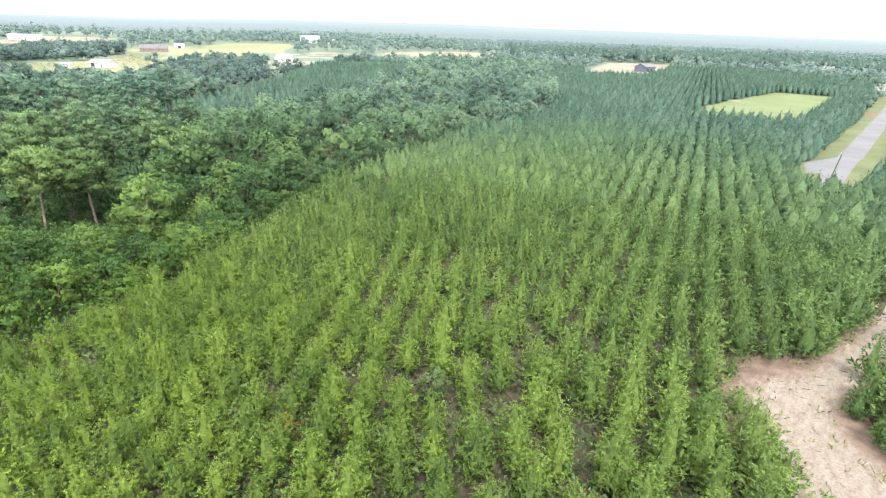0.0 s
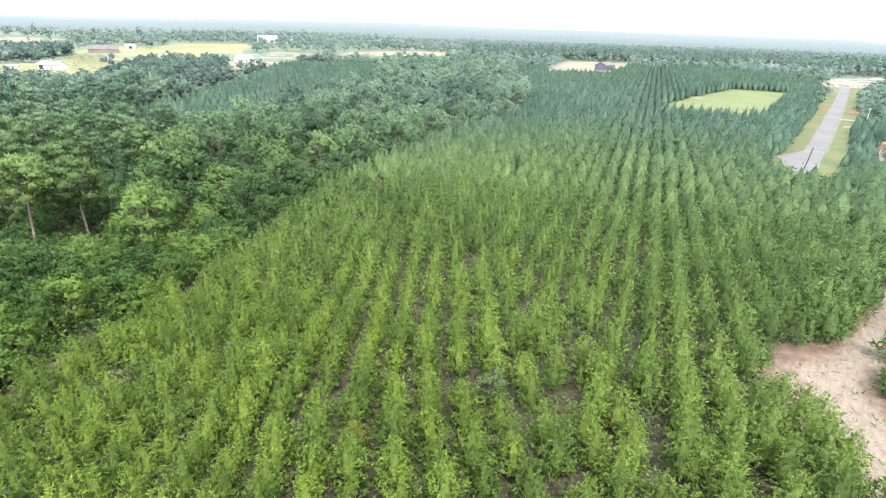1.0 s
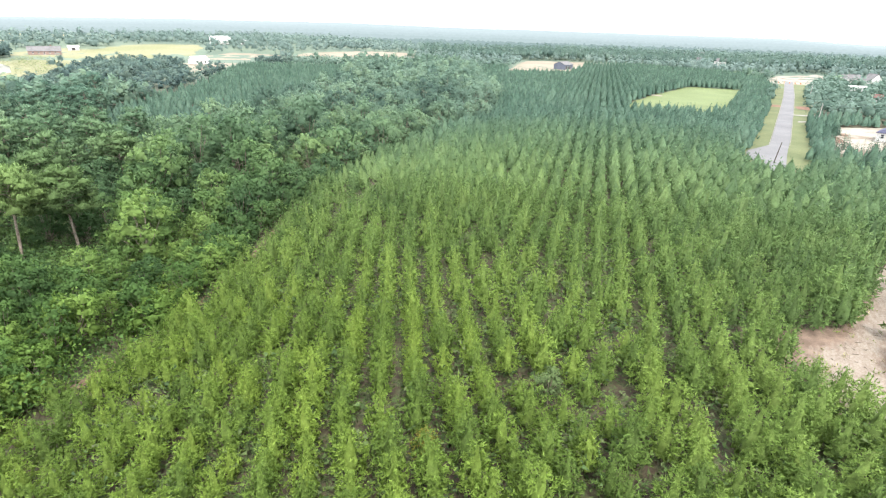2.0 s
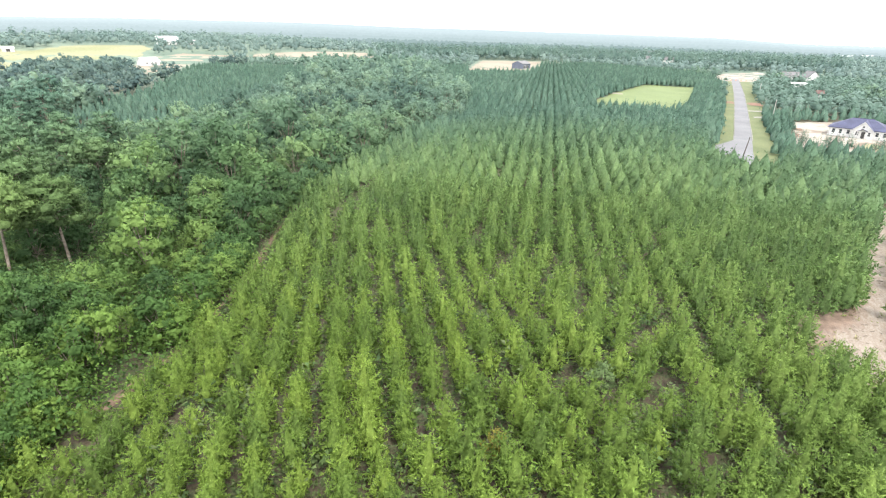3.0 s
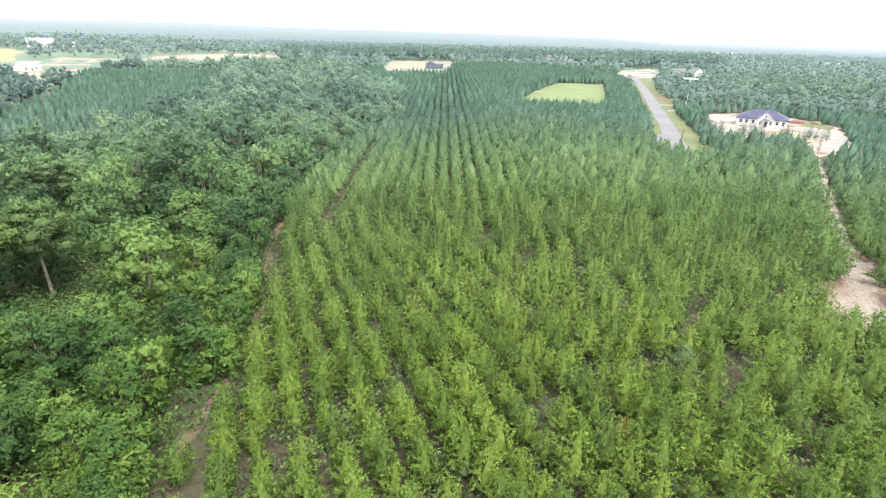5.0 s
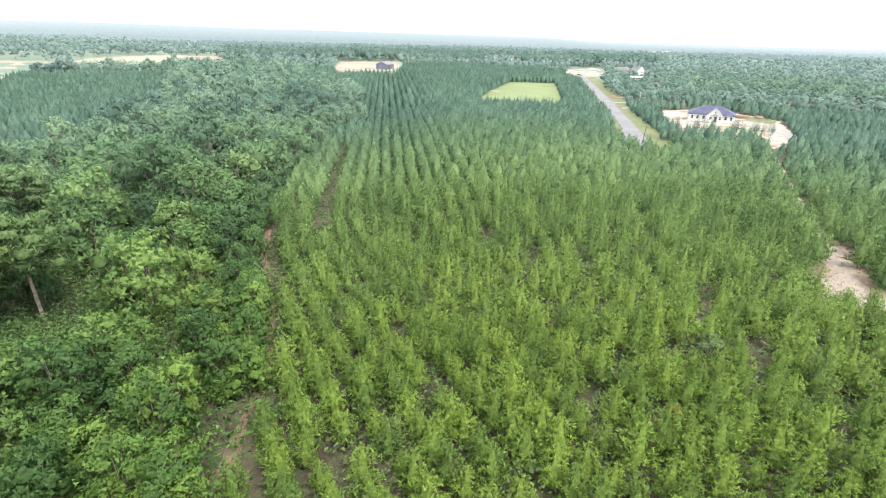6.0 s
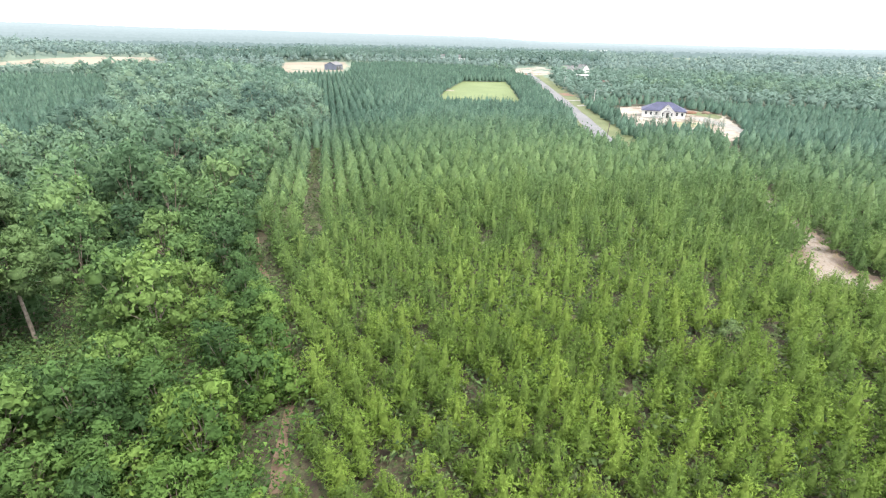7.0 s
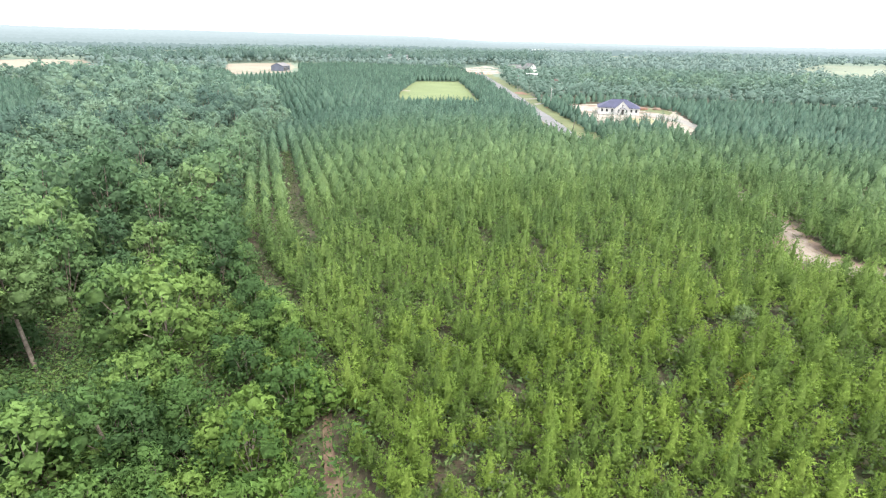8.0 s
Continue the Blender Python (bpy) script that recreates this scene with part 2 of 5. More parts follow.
def ground_material():
    """Forest floor: rusty pine straw and soil, with grass and moss where it stands open."""
    m = material("forest_floor", (0.086, 0.053, 0.035), (0.034, 0.025, 0.017), 0.8, 0.95, 9.0, 0.9)
    n, l = m.node_tree.nodes, m.node_tree.links
    bsdf = n["Principled BSDF"]
    soil = bsdf.inputs["Base Color"].links[0].from_socket
    geo = n.new("ShaderNodeNewGeometry")
    green = n.new("ShaderNodeTexNoise")
    green.inputs["Scale"].default_value, green.inputs["Detail"].default_value, green.inputs["Roughness"].default_value = 0.8, 9, 0.72
    l.new(geo.outputs["Position"], green.inputs["Vector"])
    cover = n.new("ShaderNodeValToRGB")
    cover.color_ramp.elements[0].position, cover.color_ramp.elements[1].position = 0.44, 0.58
    l.new(green.outputs["Fac"], cover.inputs["Fac"])
    mix = n.new("ShaderNodeMix")
    mix.data_type = "RGBA"
    moss, moss_c = n.new("ShaderNodeTexNoise"), n.new("ShaderNodeValToRGB")
    moss.inputs["Scale"].default_value, moss.inputs["Detail"].default_value, moss.inputs["Roughness"].default_value = 4.5, 6, 0.7
    l.new(geo.outputs["Position"], moss.inputs["Vector"])
    moss_c.color_ramp.elements[0].position, moss_c.color_ramp.elements[0].color = 0.36, (0.020, 0.026, 0.012, 1)
    moss_c.color_ramp.elements[1].position, moss_c.color_ramp.elements[1].color = 0.66, (0.078, 0.092, 0.038, 1)
    l.new(moss.outputs["Fac"], moss_c.inputs["Fac"])
    l.new(moss_c.outputs["Color"], mix.inputs["B"])
    l.new(cover.outputs["Color"], mix.inputs["Factor"])
    l.new(soil, mix.inputs["A"])
    # beyond the near stands the sheet is low scrub and woodland, with haze tinted in
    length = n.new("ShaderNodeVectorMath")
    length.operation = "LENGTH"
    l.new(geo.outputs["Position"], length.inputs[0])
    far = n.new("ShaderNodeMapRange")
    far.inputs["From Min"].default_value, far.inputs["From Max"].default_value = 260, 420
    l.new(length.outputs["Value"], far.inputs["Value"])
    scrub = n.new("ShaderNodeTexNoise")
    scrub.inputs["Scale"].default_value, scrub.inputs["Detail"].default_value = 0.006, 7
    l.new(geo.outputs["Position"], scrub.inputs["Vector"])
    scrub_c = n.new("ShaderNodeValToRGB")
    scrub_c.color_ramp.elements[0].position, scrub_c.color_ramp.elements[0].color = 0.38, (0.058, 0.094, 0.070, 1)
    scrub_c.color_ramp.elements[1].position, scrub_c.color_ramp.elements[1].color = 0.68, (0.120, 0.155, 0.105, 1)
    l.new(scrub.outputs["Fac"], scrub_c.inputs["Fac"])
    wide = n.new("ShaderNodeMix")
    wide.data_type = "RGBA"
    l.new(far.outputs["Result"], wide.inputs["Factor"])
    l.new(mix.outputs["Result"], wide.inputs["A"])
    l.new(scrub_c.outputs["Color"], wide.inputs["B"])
    l.new(wide.outputs["Result"], bsdf.inputs["Base Color"])
    return m


M_GROUND = ground_material()


def clearing_material():
    """Bare ground where pinkish dirt gives way to pale trodden sand; the attribute sandy says how far."""
    m = material("sand_over_dirt", (0.180, 0.126, 0.096), (0.098, 0.067, 0.048), 0.7, 0.95, 11.0, 0.4)
    n, l = m.node_tree.nodes, m.node_tree.links
    bsdf = n["Principled BSDF"]
    dirt = bsdf.inputs["Base Color"].links[0].from_socket
    geo, at = n.new("ShaderNodeNewGeometry"), n.new("ShaderNodeAttribute")
    at.attribute_name = "tint"
    # streaks that run with the track
    turn = n.new("ShaderNodeMapping")
    turn.vector_type = "TEXTURE"
    turn.inputs["Rotation"].default_value, turn.inputs["Scale"].default_value = (0, 0, radians(50)), (1.5, 0.5, 1.0)
    streak, fine = n.new("ShaderNodeTexNoise"), n.new("ShaderNodeTexNoise")
    streak.inputs["Scale"].default_value, streak.inputs["Detail"].default_value, streak.inputs["Roughness"].default_value = 0.9, 8, 0.68
    fine.inputs["Scale"].default_value, fine.inputs["Detail"].default_value = 5.0, 6
    l.new(geo.outputs["Position"], turn.inputs["Vector"])
    l.new(turn.outputs["Vector"], streak.inputs["Vector"])
    l.new(geo.outputs["Position"], fine.inputs["Vector"])
    total = n.new("ShaderNodeMath")
    total.operation = "MULTIPLY_ADD"
    total.inputs[1].default_value = 1.9
    l.new(streak.outputs["Fac"], total.inputs[0])
    l.new(at.outputs["Fac"], total.inputs[2])
    edge = n.new("ShaderNodeMapRange")
    edge.inputs["From Min"].default_value, edge.inputs["From Max"].default_value = 1.15, 1.75
    l.new(total.outputs[0], edge.inputs["Value"])
    sand = n.new("ShaderNodeValToRGB")
    sand.color_ramp.elements[0].position, sand.color_ramp.elements[0].color = 0.36, (0.122, 0.090, 0.068, 1)
    sand.color_ramp.elements[1].position, sand.color_ramp.elements[1].color = 0.60, (0.212, 0.182, 0.152, 1)
    blend = n.new("ShaderNodeMath")
    blend.operation = "MULTIPLY_ADD"
    blend.inputs[1].default_value = 0.45
    part_streak = n.new("ShaderNodeMath")
    part_streak.operation = "MULTIPLY"
    part_streak.inputs[1].default_value = 0.55
    l.new(streak.outputs["Fac"], part_streak.inputs[0])
    l.new(fine.outputs["Fac"], blend.inputs[0])
    l.new(part_streak.outputs[0], blend.inputs[2])
    l.new(blend.outputs[0], sand.inputs["Fac"])
    mix = n.new("ShaderNodeMix")
    mix.data_type = "RGBA"
    l.new(edge.outputs["Result"], mix.inputs["Factor"])
    l.new(dirt, mix.inputs["A"])
    l.new(sand.outputs["Color"], mix.inputs["B"])
    l.new(mix.outputs["Result"], bsdf.inputs["Base Color"])
    return m


M_CLEARING = clearing_material()


from mathutils import geometry


# ---- the lie of the land ----
EDGE_Y = [-60, 20, 45, 49, 55, 60, 64, 70, 75, 80, 92, 112, 136, 153, 170, 188, 207, 225, 263, 320, 477, 700]
EDGE_X = [-60, -54, -46, -43, -39.5, -38, -36.6, -35.3, -33.7, -32.8, -31, -25, -14.5, -6, 3, 19, 36, 44, 54, 59, 93, 175]


def smooth(t):
    t = np.clip(t, 0, 1)
    return t * t * (3 - 2 * t)


def land(x, y):
    """Height of the ground: a wet hollow along the broadleaf strip, and a long rise behind the farms."""
    x, y = np.asarray(x, float), np.asarray(y, float)
    v = x - np.interp(y, EDGE_Y, EDGE_X)
    hollow = -4 * (1 - 0.6 * smooth((y - 150) / 150)) * (1 - smooth((v + 12) / 67)) * (1 - smooth((-v - 60) / 90))
    rise = 8 * smooth((y - 480) / 250) * smooth((120 - x) / 220) * (1 - 0.8 * smooth((y - 1100) / 900))
    return hollow + rise


def inside(x, y, poly):
    """Which points lie in a polygon."""
    hit = np.zeros(len(x), bool)
    n = len(poly)
    for i in range(n):
        (x1, y1), (x2, y2) = poly[i], poly[(i + 1) % n]
        if y1 == y2:
            continue
        cross = (y1 > y) != (y2 > y)
        hit ^= cross & (x < (x2 - x1) * (y - y1) / (y2 - y1) + x1)
    return hit


def off_line(x, y, line):
    """Distance of points from a polyline."""
    best = np.full(len(x), 1e9)
    for (x1, y1), (x2, y2) in zip(line, line[1:]):
        dx, dy = x2 - x1, y2 - y1
        t = np.clip(((x - x1) * dx + (y - y1) * dy) / (dx * dx + dy * dy), 0, 1)
        best = np.minimum(best, np.hypot(x - x1 - t * dx, y - y1 - t * dy))
    return best


def mesh_from(name, verts, faces, material_list, tint=None, mat_index=None, young=None, soft=False, normals=None):
    """A mesh from arrays of corners and of triangles or quads. normals: the way each corner faces, for leaf sprays that close up to a soft crown."""
    me = bpy.data.meshes.new(name)
    verts, faces = np.asarray(verts, np.float32), np.asarray(faces, np.int32)
    size = faces.shape[1]
    me.vertices.add(len(verts))
    me.vertices.foreach_set("co", verts.ravel())
    me.loops.add(faces.size)
    me.loops.foreach_set("vertex_index", faces.ravel())
    me.polygons.add(len(faces))
    me.polygons.foreach_set("loop_start", np.arange(0, faces.size, size, dtype=np.int32))
    for mat in material_list:
        me.materials.append(mat)
    if mat_index is not None:
        me.polygons.foreach_set("material_index", np.asarray(mat_index, np.int32))
    if soft:
        me.polygons.foreach_set("use_smooth", np.ones(len(faces), bool))
    if tint is not None:
        at = me.attributes.new("tint", "FLOAT", "POINT")
        at.data.foreach_set("value", np.asarray(tint, np.float32))
    if young is not None:
        at = me.attributes.new("young", "FLOAT", "POINT")
        at.data.foreach_set("value", np.asarray(young, np.float32))
    if normals is not None:
        at = me.attributes.new("custom_normal", "FLOAT_VECTOR", "POINT")
        at.data.foreach_set("vector", np.asarray(normals, np.float32).ravel())
    me.update(calc_edges=True)
    return me


def part(name, bm, mat, parent=None, label=""):
    """One mesh object out of a bmesh, under a thing or a part."""
    me = bpy.data.meshes.new(name)
    bm.to_mesh(me)
    bm.free()
    me.materials.append(mat)
    ob = new(name, me)
    ob.parent = parent
    return tagged(ob, label)


def thing(name, m, label, category, group="", kind=""):
    ob = new(name)
    ob.empty_display_size = 0.5
    ob.matrix_world = m
    return tagged(ob, label, category, group, kind)


def add_box(bm, x0, y0, z0, x1, y1, z1, bevel=0.0):
    made = bmesh.ops.create_cube(bm, size=1, matrix=Matrix.Translation(((x0 + x1) / 2, (y0 + y1) / 2, (z0 + z1) / 2)) @ Matrix.Diagonal((x1 - x0, y1 - y0, z1 - z0, 1)))
    if bevel:
        edges = {e for v in made["verts"] for e in v.link_edges}
        bmesh.ops.bevel(bm, geom=list(edges), offset=bevel, segments=1, affect="EDGES")
    return bm


def box(*a, bevel=0.0):
    return add_box(bmesh.new(), *a, bevel=bevel)


def grid_steps(near0, near1, step, far0, far1):
    """Grid lines: even in the near stretch, then wider and wider."""
    mid = list(np.arange(near0, near1 + 0.1, step))
    low, high, s = [], [], step
    a = near0
    while a > far0:
        s *= 1.25
        a = max(far0, a - s)
        low.append(a)
    b, s = near1, step
    while b < far1:
        s *= 1.25
        b = min(far1, b + s)
        high.append(b)
    return np.array(low[::-1] + mid + high)


gx, gy = grid_steps(-150, 240, 4, -4900, 4900), grid_steps(-20, 320, 4, -4900, 4900)
GX, GY = np.meshgrid(gx, gy)
GZ = land(GX, GY)
near_fade = np.exp(-np.hypot(GX - 20, GY - 100) / 500)
GZ = GZ + near_fade * 0.12 * (np.sin(GX * 0.31 + 0.7 * np.sin(GY * 0.17)) + np.sin(GY * 0.27 + 1.3))
w = len(gx)
qi = np.arange((len(gy) - 1) * w).reshape(-1, w)[:, :-1].ravel()
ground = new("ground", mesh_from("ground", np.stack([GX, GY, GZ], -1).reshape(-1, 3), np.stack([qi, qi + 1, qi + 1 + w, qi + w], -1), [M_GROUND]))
tagged(ground, "rust-brown sandy forest floor with pine straw and grass", "ground", kind="structure")


def lift(x, y):
    """Height of the surface of the ground sheet."""
    return land(x, y) + np.exp(-np.hypot(x - 20, y - 100) / 500) * 0.12 * (np.sin(x * 0.31 + 0.7 * np.sin(y * 0.17)) + np.sin(y * 0.27 + 1.3))


def patch(name, poly, mat, label, category, up=0.05, step=4.0, rough=0.0, kind="structure"):
    """A sheet of other ground laid over the land, with an uneven rim."""
    rng = np.random.default_rng(len(name) * 31 + int(abs(poly[0][0] * 7)))
    rim = []
    for (x1, y1), (x2, y2) in zip(poly, poly[1:] + poly[:1]):
        k = max(1, int(math.hypot(x2 - x1, y2 - y1) / step))
        for i in range(k):
            rim.append((x1 + (x2 - x1) * i / k + rng.normal(0, rough), y1 + (y2 - y1) * i / k + rng.normal(0, rough)))
    xs, ys = np.array(rim).T
    px, py = np.meshgrid(np.arange(xs.min(), xs.max(), step), np.arange(ys.min(), ys.max(), step))
    px, py = px.ravel(), py.ravel()
    keep = inside(px, py, rim)
    pts = [Vector(p) for p in rim] + [Vector(p) for p in zip(px[keep], py[keep])]
    n = len(rim)
    co, _, faces, *_ = geometry.delaunay_2d_cdt(pts, [(i, (i + 1) % n) for i in range(n)], [], 1, 1e-4)
    co = np.array([(c.x, c.y) for c in co])
    z = lift(co[:, 0], co[:, 1]) + up
    ob = new(name, mesh_from(name, np.column_stack([co, z]), [list(f) for f in faces], [mat]))
    return tagged(ob, label, category, kind=kind)


def ribbon(name, line, half, mat, label, category, up=0.06, wobble=0.0, kind="structure", step=3.0):
    """A strip of even or wavering width along a line."""
    rng = np.random.default_rng(len(name) + int(abs(line[0][0])))
    pts = []
    for (x1, y1), (x2, y2) in zip(line, line[1:]):
        k = max(1, int(math.hypot(x2 - x1, y2 - y1) / step))
        pts += [(x1 + (x2 - x1) * i / k, y1 + (y2 - y1) * i / k) for i in range(k)]
    pts = np.array(pts + [line[-1]])
    for _ in range(4):
        pts[1:-1] = (pts[:-2] + 2 * pts[1:-1] + pts[2:]) / 4
    way = np.gradient(pts, axis=0)
    way /= np.linalg.norm(way, axis=1)[:, None]
    side = np.column_stack([way[:, 1], -way[:, 0]])
    rows = []
    for k in (-1, -0.5, 0, 0.5, 1):
        wide = half * k * (1 + (rng.normal(0, wobble, len(pts)) if abs(k) == 1 else 0))
        q = pts + side * np.reshape(wide, (-1, 1))
        rows.append(np.column_stack([q, lift(q[:, 0], q[:, 1]) + up]))
    v = np.stack(rows, 1)
    n = len(pts)
    i = np.arange((n - 1) * 5).reshape(-1, 5)[:, :-1].ravel()
    ob = new(name, mesh_from(name, v.reshape(-1, 3), np.stack([i, i + 1, i + 6, i + 5], -1), [mat]))
    return tagged(ob, label, category, kind=kind), pts, side


ROAD = [(83, 112), (102, 134), (121, 155), (143, 180), (165, 205), (187, 230), (234, 284), (301, 362.5), (322, 387)]
TRACK = [(27, 8), (28.5, 20), (29, 28), (30.5, 36), (36, 41.5), (43, 46.5), (49, 51), (57, 57.2), (72, 67.5), (93, 82), (119, 100), (128, 107)]
PATH_LEFT = [(-44.2, 50.4), (-43.3, 53), (-41.2, 56.8), (-38.5, 59.6), (-36.8, 63), (-35.5, 69), (-33.7, 75), (-32.3, 81), (-31, 88), (-29.5, 97), (-26, 108)]
FIELD = [(92, 214), (122, 254), (150, 284), (200, 331), (228, 315), (159, 232), (141, 210), (122, 192)]
BARN_CLEARING = [(118, 470), (183, 626), (250, 612), (215, 535), (172, 462), (140, 462)]
SAND = [(30, 43.4), (35.5, 43.2), (40, 44.6), (44.5, 48), (52, 54.5), (54, 52.5), (46, 45.5), (39, 41), (35.5, 38.5), (33, 34.5), (34, 31), (33, 26), (32, 8), (23, 8), (24.5, 20), (25.2, 28), (26, 35), (27.5, 41)]
SAND_LOT = [(122, 135), (140, 158), (164, 178), (186, 176), (196, 157), (186, 132), (152, 108), (122, 100), (117, 102), (142, 116), (134, 126)]
CUL_DE_SAC = [(288, 366), (306, 392), (352, 438), (420, 468), (400, 430), (352, 388), (334, 366), (312, 360)]
STRAW_FIELD = [(-72, 577), (-24, 589), (30, 600), (64, 652), (80, 778), (3, 690), (-60, 606)]
FARM_FIELD = [(-290, 505), (-264, 570), (-249, 668), (-189, 690), (-165, 640), (-160, 560), (-171, 533), (-221, 512)]
DRIVE_CLEARING = [(-118, 392), (-145, 470), (-150, 560), (-128, 600), (-72, 580), (-100, 560), (-108, 470)]
BARN_YARD = [(-262, 335), (-215, 312), (-200, 328), (-192, 360), (-196, 405), (-217, 485), (-262, 531), (-280, 526), (-270, 470), (-255, 425), (-285, 400), (-300, 372)]
LONG_FIELD = [(-480, 590), (-431, 580), (-395, 630), (-380, 690), (-430, 705), (-490, 700)]
HOUSE_GREEN = [(-310, 530), (-262, 535), (-250, 600), (-300, 610)]

ribbon("road_verge", ROAD, 10.5, M_VERGE, "yellow-green grass verges with bare spots along the road", "verge", 0.05, 0.12)
patch("turnaround", CUL_DE_SAC, M_LOT, "pale beige dirt turnaround at the end of the road", "dirt road", 0.07, 6, 0.8)
patch("field", FIELD, M_TURF, "bright green mown grass field between pine stands", "field", 0.06, 6, 0.6)
patch("clearing", BARN_CLEARING, M_BARE, "pale straw-coloured clearing round the dark blue barn", "clearing", 0.08, 10, 1.5)
patch("field", STRAW_FIELD, M_BARE, "pale straw-coloured bare field on the rise", "field", 0.1, 12, 2)
patch("field", FARM_FIELD, M_DRY, "pale yellow-green pasture beside the farmhouse", "field", 0.1, 12, 2)
patch("clearing", DRIVE_CLEARING, M_BARE, "pale sandy driveway clearing by the small white house", "clearing", 0.09, 8, 1.5)
patch("clearing", BARN_YARD, M_DRY, "pale dry grass yard round the white metal barn", "clearing", 0.09, 8, 1.5)
patch("field", LONG_FIELD, M_BARE, "pale bare field by a long white farm building", "field", 0.1, 12, 2)
patch("clearing", HOUSE_GREEN, M_DRY, "pale grass yard round the grey-roofed house", "clearing", 0.14, 8, 1.5)
patch("building_lot", SAND_LOT, M_LOT, "white sandy building lot round the new house", "building lot", 0.05, 4, 0.7)
WIDE_SAND = [(29.5, 41.5), (33, 42.6), (37, 43.4), (41, 45.6), (45, 48.6), (52, 53.6), (53, 52.4), (46, 46.2), (40, 42), (36, 39.4), (33.6, 35.6), (34.2, 31), (33, 26), (32, 8), (24, 8), (25.3, 20), (26, 28), (26.6, 34), (28, 38)]
clearing = patch("sand_clearing", [(29, 46.6), (35.5, 46.6), (40, 47.2), (44, 50.5), (52, 56), (56, 54), (50, 48), (43, 42.5), (38.5, 39), (36.5, 34.5), (37, 30), (36, 22), (35, 8), (21, 8), (22.5, 20), (23, 28), (24, 36), (26, 42.5)], M_CLEARING, "pale rutted sand and pinkish dirt where the track widens", "sand", 0.055, 0.6, 0.3)
co = np.array([v.co[:2] for v in clearing.data.vertices])
depth = off_line(co[:, 0], co[:, 1], WIDE_SAND + WIDE_SAND[:1]) * np.where(inside(co[:, 0], co[:, 1], WIDE_SAND), 1, -1)
depth = np.maximum(depth, 1.3 - off_line(co[:, 0], co[:, 1], TRACK))
sandy = clearing.data.attributes.new("tint", "FLOAT", "POINT")
sandy.data.foreach_set("value", np.clip(0.5 + depth / 2.6, -0.4, 1.2).astype(np.float32))
patch("lawn", [(139, 128), (150, 134.5), (159, 130), (150, 118), (146, 118)], M_DRY, "olive dry grass patch before the new house", "lawn", 0.09, 2, 0.3)
patch("lawn", [(166, 135), (172, 131), (158, 114), (154, 117)], M_DRY, "olive dry grass strip beside the driveway", "lawn", 0.09, 2, 0.3)
patch("lawn", [(180, 150), (193, 152), (186, 134), (176, 130)], M_VERGE, "grass at the rim of the building lot", "lawn", 0.08, 2, 0.3)
patch("driveway", [(167, 138), (171, 140), (175, 135), (158, 112), (150, 105), (146, 107), (154, 115)], M_CONCRETE, "pale driveway leading to the new house", "driveway", 0.12, 3, 0.1)
patch("clay_patch", [(190, 227), (198, 238), (203, 235), (196, 224)], M_CLAY, "bare orange-red clay in the road verge", "clay", 0.09, 2, 0.4)
patch("clay_patch", [(147, 171), (152, 180), (160, 178), (156, 170)], M_CLAY, "bare orange-red clay in the road verge", "clay", 0.09, 2, 0.4)
patch("clay_patch", [(182, 236), (189, 246), (193, 243), (186, 232)], M_CLAY, "bare orange-red clay in the road verge", "clay", 0.09, 2, 0.4)
patch("clay_patch", [(133, 150), (139, 160), (145, 158), (140, 149)], M_CLAY, "bare orange-red clay in the road verge", "clay", 0.09, 2, 0.4)
patch("driveway", [(157, 189), (160, 192.5), (175, 189), (173, 186)], M_CONCRETE, "pale concrete driveway stub crossing the verge", "driveway", 0.1, 3, 0.1)
patch("driveway", [(170, 207), (172, 210), (186, 207), (185, 204)], M_CONCRETE, "pale concrete driveway stub crossing the verge", "driveway", 0.1, 3, 0.1)

road, road_pts, road_side = ribbon("road", ROAD, 2.6, M_ASPHALT, "grey asphalt road with pale edges", "road", 0.10)
patch("side_road", [(89, 127), (94, 136), (97, 139.5), (106, 144), (113, 148.5), (106, 138), (98, 129)], M_ASPHALT, "grey asphalt mouth of a side road", "road", 0.09, 2, 0.0)
ribbon("track", [(51.5, 52.9)] + TRACK[7:], 1.4, M_SAND, "pale sandy track with wheel ruts between the stands", "track", 0.06, 0.25)
ribbon("footpath", PATH_LEFT, 0.5, M_PATH, "narrow reddish dirt path along the broadleaf edge", "path", 0.06, 0.35)
for side in (-1, 1):
    curb = bmesh.new()
    rows = []
    for (x, y), s in zip(road_pts[14:], road_side[14:]):
        ring = []
        for k, up in ((2.7, 0.0), (2.7, 0.155), (2.72, 0.17), (2.82, 0.17), (2.85, 0.15), (2.85, 0.0)):
            qx, qy = x + side * k * s[0], y + side * k * s[1]
            ring.append(curb.verts.new((qx, qy, float(lift(qx, qy)) + up)))
        rows.append(ring)
    for a, b in zip(rows, rows[1:]):
        for i in range(5):
            curb.faces.new((a[i], a[i + 1], b[i + 1], b[i]) if side < 0 else (b[i], b[i + 1], a[i + 1], a[i]))
    tagged(part("curb", curb, M_CONCRETE), "pale concrete curb along the asphalt road", "curb", kind="structure")
HOUSE_CLEARINGS = [[(x - w, y - w), (x + w, y - w), (x + w, y + w), (x - w, y + w)] for x, y, w in ((377, 388, 8), (383, 372, 8), (311, 315, 7), (266, 257, 5), (417, 610, 8), (404, 630, 8))]
SCRUB = [(560, 170), (640, 235), (900, 260), (1050, 170), (760, 95), (600, 110)]
patch("scrub_field", SCRUB, M_SCRUB, "pale open scrubland with scattered trees", "field", 0.15, 30, 6)
patch("field", [(880, 560), (960, 640), (1150, 600), (1050, 500)], M_SCRUB, "pale distant field between woods", "field", 0.15, 30, 6)
